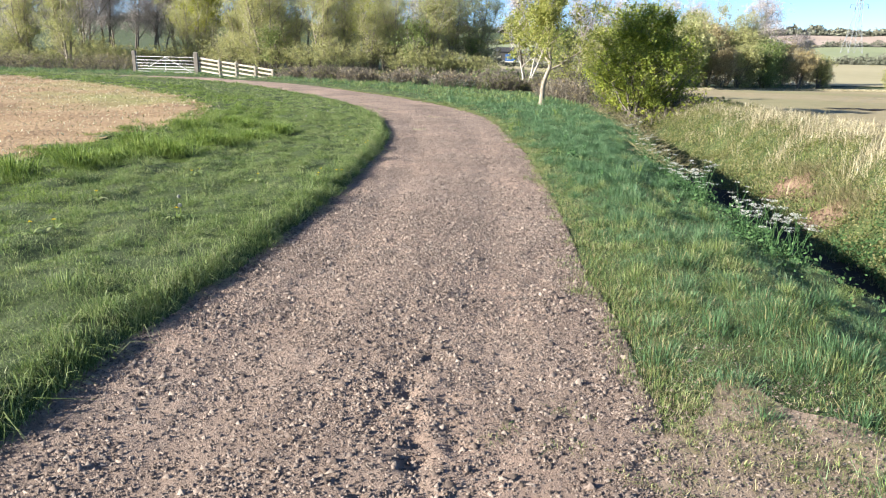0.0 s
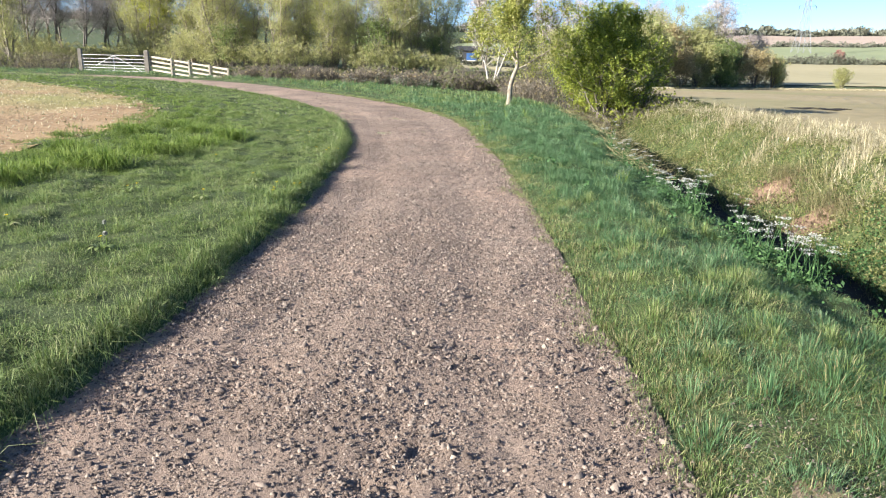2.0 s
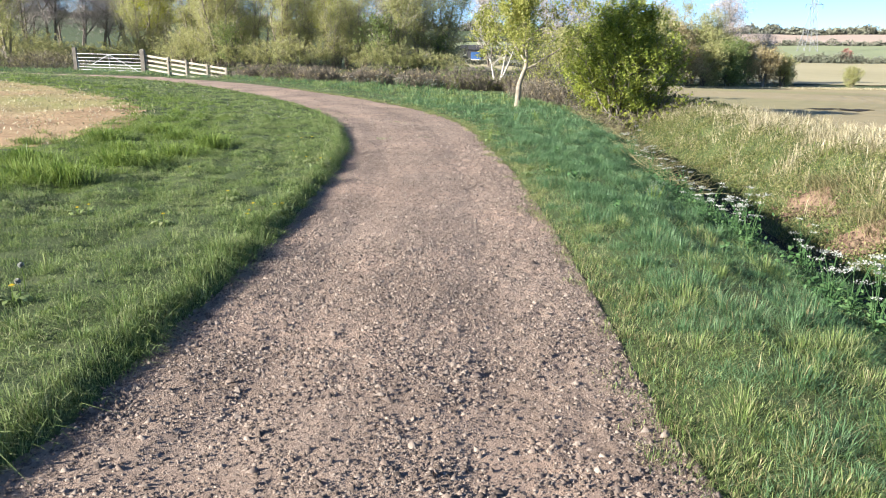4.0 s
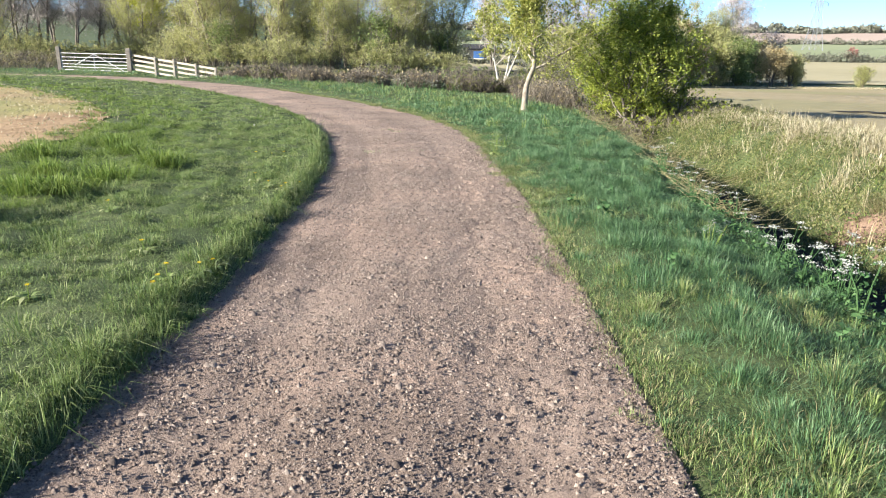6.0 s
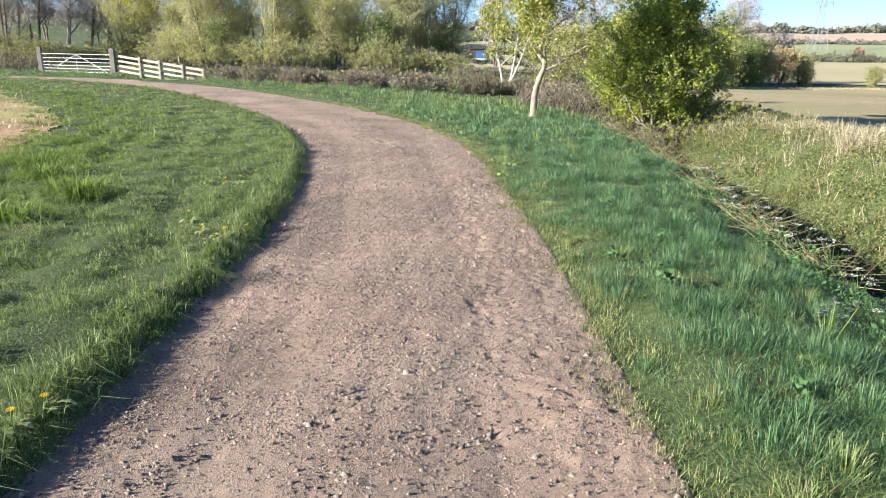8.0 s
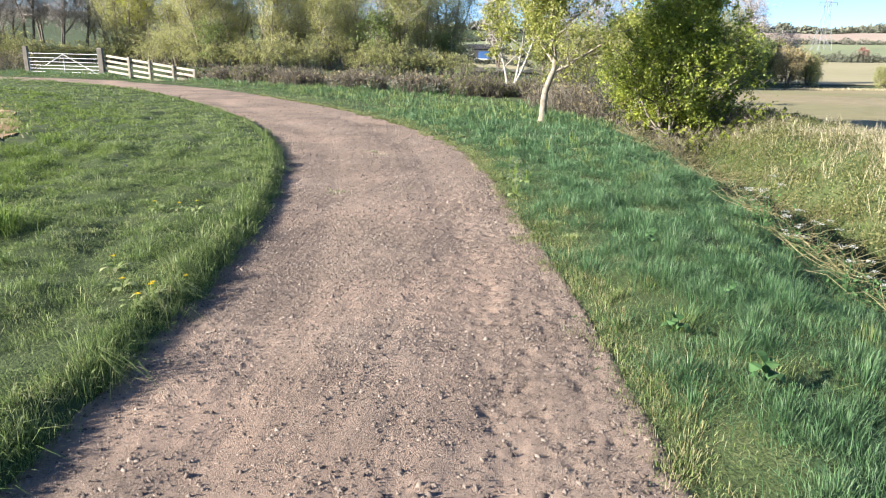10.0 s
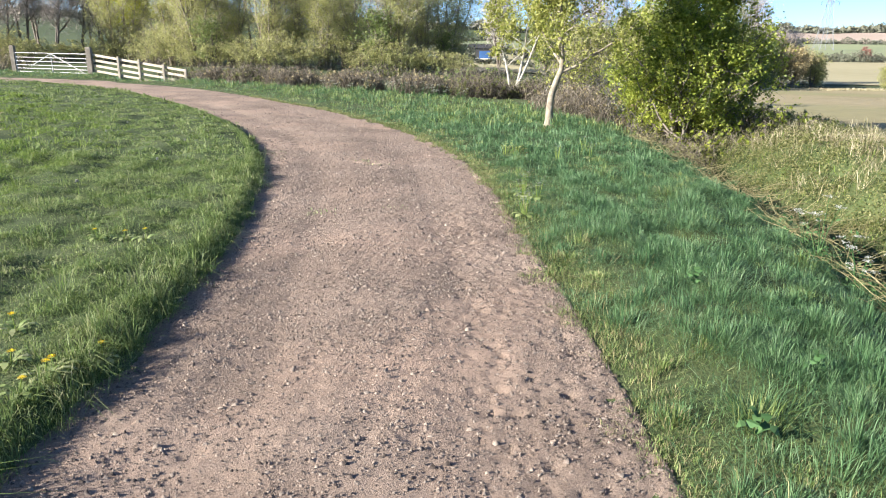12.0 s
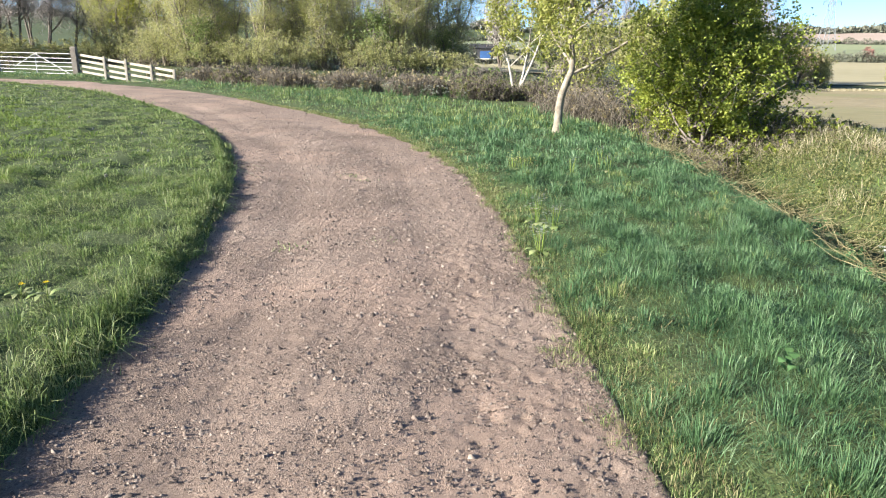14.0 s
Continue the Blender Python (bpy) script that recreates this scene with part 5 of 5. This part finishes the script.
greys = [tree("poplar", 0, 0, "tall leafless pinkish grey tree across the field", "tree", rng, M_DARKBARK, M_GREYTWIG, 18, 5.6, 0.2, 9000, 0.05, scatter=0.6, leaf_long=12, stems=4, limbs=14, twigs=6, first=0.2, fine=2, twig_scale=3.2, group="far grey trees", rise=1.3, sides=4, twig_mat=M_GREYTWIG) for _ in range(2)]
copies(greys, [(55.5, 116), (30, 120), (45, 118), (22, 112), (13, 116), (36, 124)], rng, 0.8, 0.95)
small = copy_thing(greys[1], pose(63, 122, float(land(63, 122)), 0, 0, 70) @ Matrix.Scale(0.55, 4))
small.scale = (0.55, 0.55, 0.55)
for x, y, s in ((41, 108, 1.55), (45, 109, 1.5), (48.5, 110, 1.35), (37, 112, 1.6)):
    copy_thing(will[int(x) % 4], pose(x, y, float(land(x, y)), 0, 0, x * 40) @ Matrix.Scale(s, 4)).scale = (s, s, s)
maple = tree("copper_tree", 198, 304, "small copper-red tree in a distant hedge", "tree", rng, M_DARKBARK, M_RED, 5.5, 2.4, 0.2, 2600, 0.4, scatter=0.5, limbs=10, fine=1, twig_scale=4, sides=4)

# dry grass strip along the far field edge
n = 15000
t = rng.uniform(0, 1, n)
x = np.interp(t, [0, 0.25, 0.5, 1], [13, 30, 48, 100]) + rng.normal(size=n) * 0.6
y = np.interp(x, [12.5, 16, 24, 35, 60, 110], [34, 48, 70, 88, 97, 104]) + rng.normal(size=n) * 0.9 + 0.6
stuff("grass_far_strip", *blades(x, y, land(x, y), rng.uniform(0.1, 0.38, n), np.full(n, 0.06), rng, 0.9), M_STRAW, "strip of bleached dry grass along the far field edge", "grass")


def hedgerow(points, h, count, size, mat, label, seed, wide=2.5):
    r = np.random.RandomState(seed)
    line = polyline(points, 6.0)
    i = r.randint(0, len(line) - 1, count)
    t = r.uniform(0, 1, (count, 1))
    p = line[i] * (1 - t) + line[i + 1] * t + r.normal(size=(count, 2)) * wide * 0.5
    top = h * (0.65 + 0.45 * waves(p[:, 0], p[:, 1], h * 5, seed) + 0.25 * waves(p[:, 0], p[:, 1], h * 1.5, seed + 1))
    z = land(p[:, 0], p[:, 1]) + np.maximum(top, 0.3 * h) * r.uniform(0, 1, count) ** 0.8
    stuff("hedgerow", *leaf_triangles(np.column_stack([p, z]), size, r, 0.3), mat, label, "hedge")


hedgerow([(90, 285), (170, 292), (330, 300)], 4.0, 26000, 0.55, M_FARWOOD, "dark distant hedgerow between fields", 90)
hedgerow([(5, 300), (40, 305), (90, 300)], 5, 4000, 1.2, M_FARWOOD, "dark distant hedgerow between fields", 91)
hedgerow([(30, 522), (200, 526), (560, 520)], 5, 16000, 1.1, M_FARWOOD, "distant hedgerow below the ploughed field", 92)
hedgerow([(-500, 840), (0, 860), (300, 850), (600, 830), (1000, 820)], 10, 44000, 3.4, M_FARWOOD, "wooded skyline on the far rise", 93, 10)
hedgerow([(4, 140), (10, 142), (22, 140)], 2.5, 2200, 0.5, M_FARWOOD, "low hedge beyond the wood", 94)


# ---- pylon and its wires, far building ----
def pylon(x, y, h):
    ob = thing("pylon", x, y, float(land(x, y)), "grey steel lattice electricity pylon", "pylon")
    levels = [(0, 4.4), (0.2, 3.2), (0.38, 2.3), (0.55, 1.6), (0.66, 1.25), (0.76, 1.1), (0.86, 1.0), (1.0, 0.15)]
    for sx_, sy_ in ((-1, -1), (1, -1), (1, 1), (-1, 1)):
        part("leg", tubes([([(sx_ * w_, sy_ * w_, t * h) for t, w_ in levels], [0.2] * len(levels))], 4), M_PYLON, ob)
    for (t0, w0), (t1, w1) in zip(levels[:-1], levels[1:]):
        for a in range(4):
            c, s = (1, 0, -1, 0)[a], (0, 1, 0, -1)[a]
            p = lambda u_, w_, t: (c * w_ - s * u_ * w_, s * w_ + c * u_ * w_, t * h)
            part("brace", tubes([([p(-1, w0, t0), p(1, w1, t1)], [0.1, 0.1]), ([p(1, w0, t0), p(-1, w1, t1)], [0.1, 0.1])], 3), M_PYLON, ob)
    for t, reach in ((0.62, 5.5), (0.75, 7.0), (0.88, 5.0)):
        for sgn in (-1, 1):
            arm = part("cross_arm", tubes([([(sgn * 1.2, 0, t * h), (sgn * reach, 0, t * h + 0.3)], [0.14, 0.1]), ([(sgn * 1.1, 0, t * h + 2.0), (sgn * reach, 0, t * h + 0.3)], [0.12, 0.08])], 4), M_PYLON, ob)
            part("insulator", tubes([([(sgn * reach, 0, t * h + 0.3), (sgn * reach, 0, t * h - 1.8)], [0.14, 0.14])], 5), M_DARK, arm)
    return ob


pylon(252.5, 429, 46)

shed = thing("farm_shed", 19.3, 219, float(land(19.3, 219)), "dark boarded shed with blue sheeting and a pale base", "shed", turn=-8)
part("wall", box(7, 5, 3.2, 0.05, (0, 0, 1.6)), M_DARK, shed)
bm = bmesh.new()
prism = [bm.verts.new(p) for p in ((-3.8, -2.9, 3.2), (3.8, -2.9, 3.2), (3.8, 2.9, 3.2), (-3.8, 2.9, 3.2), (-3.8, 0, 4.6), (3.8, 0, 4.6))]
for q in ((0, 1, 5, 4), (2, 3, 4, 5), (0, 4, 3), (1, 2, 5), (0, 3, 2, 1)):
    bm.faces.new([prism[i] for i in q])
part("roof", bm, M_DARK, shed)
part("blue_door", box(3.2, 0.12, 2.4, 0.03, (1.2, -2.58, 1.25)), M_BLUE, shed, "bright blue sheeted door")
part("plinth", box(8.4, 5.6, 0.5, 0.03, (0, 0, 0.1)), M_PALE, shed)
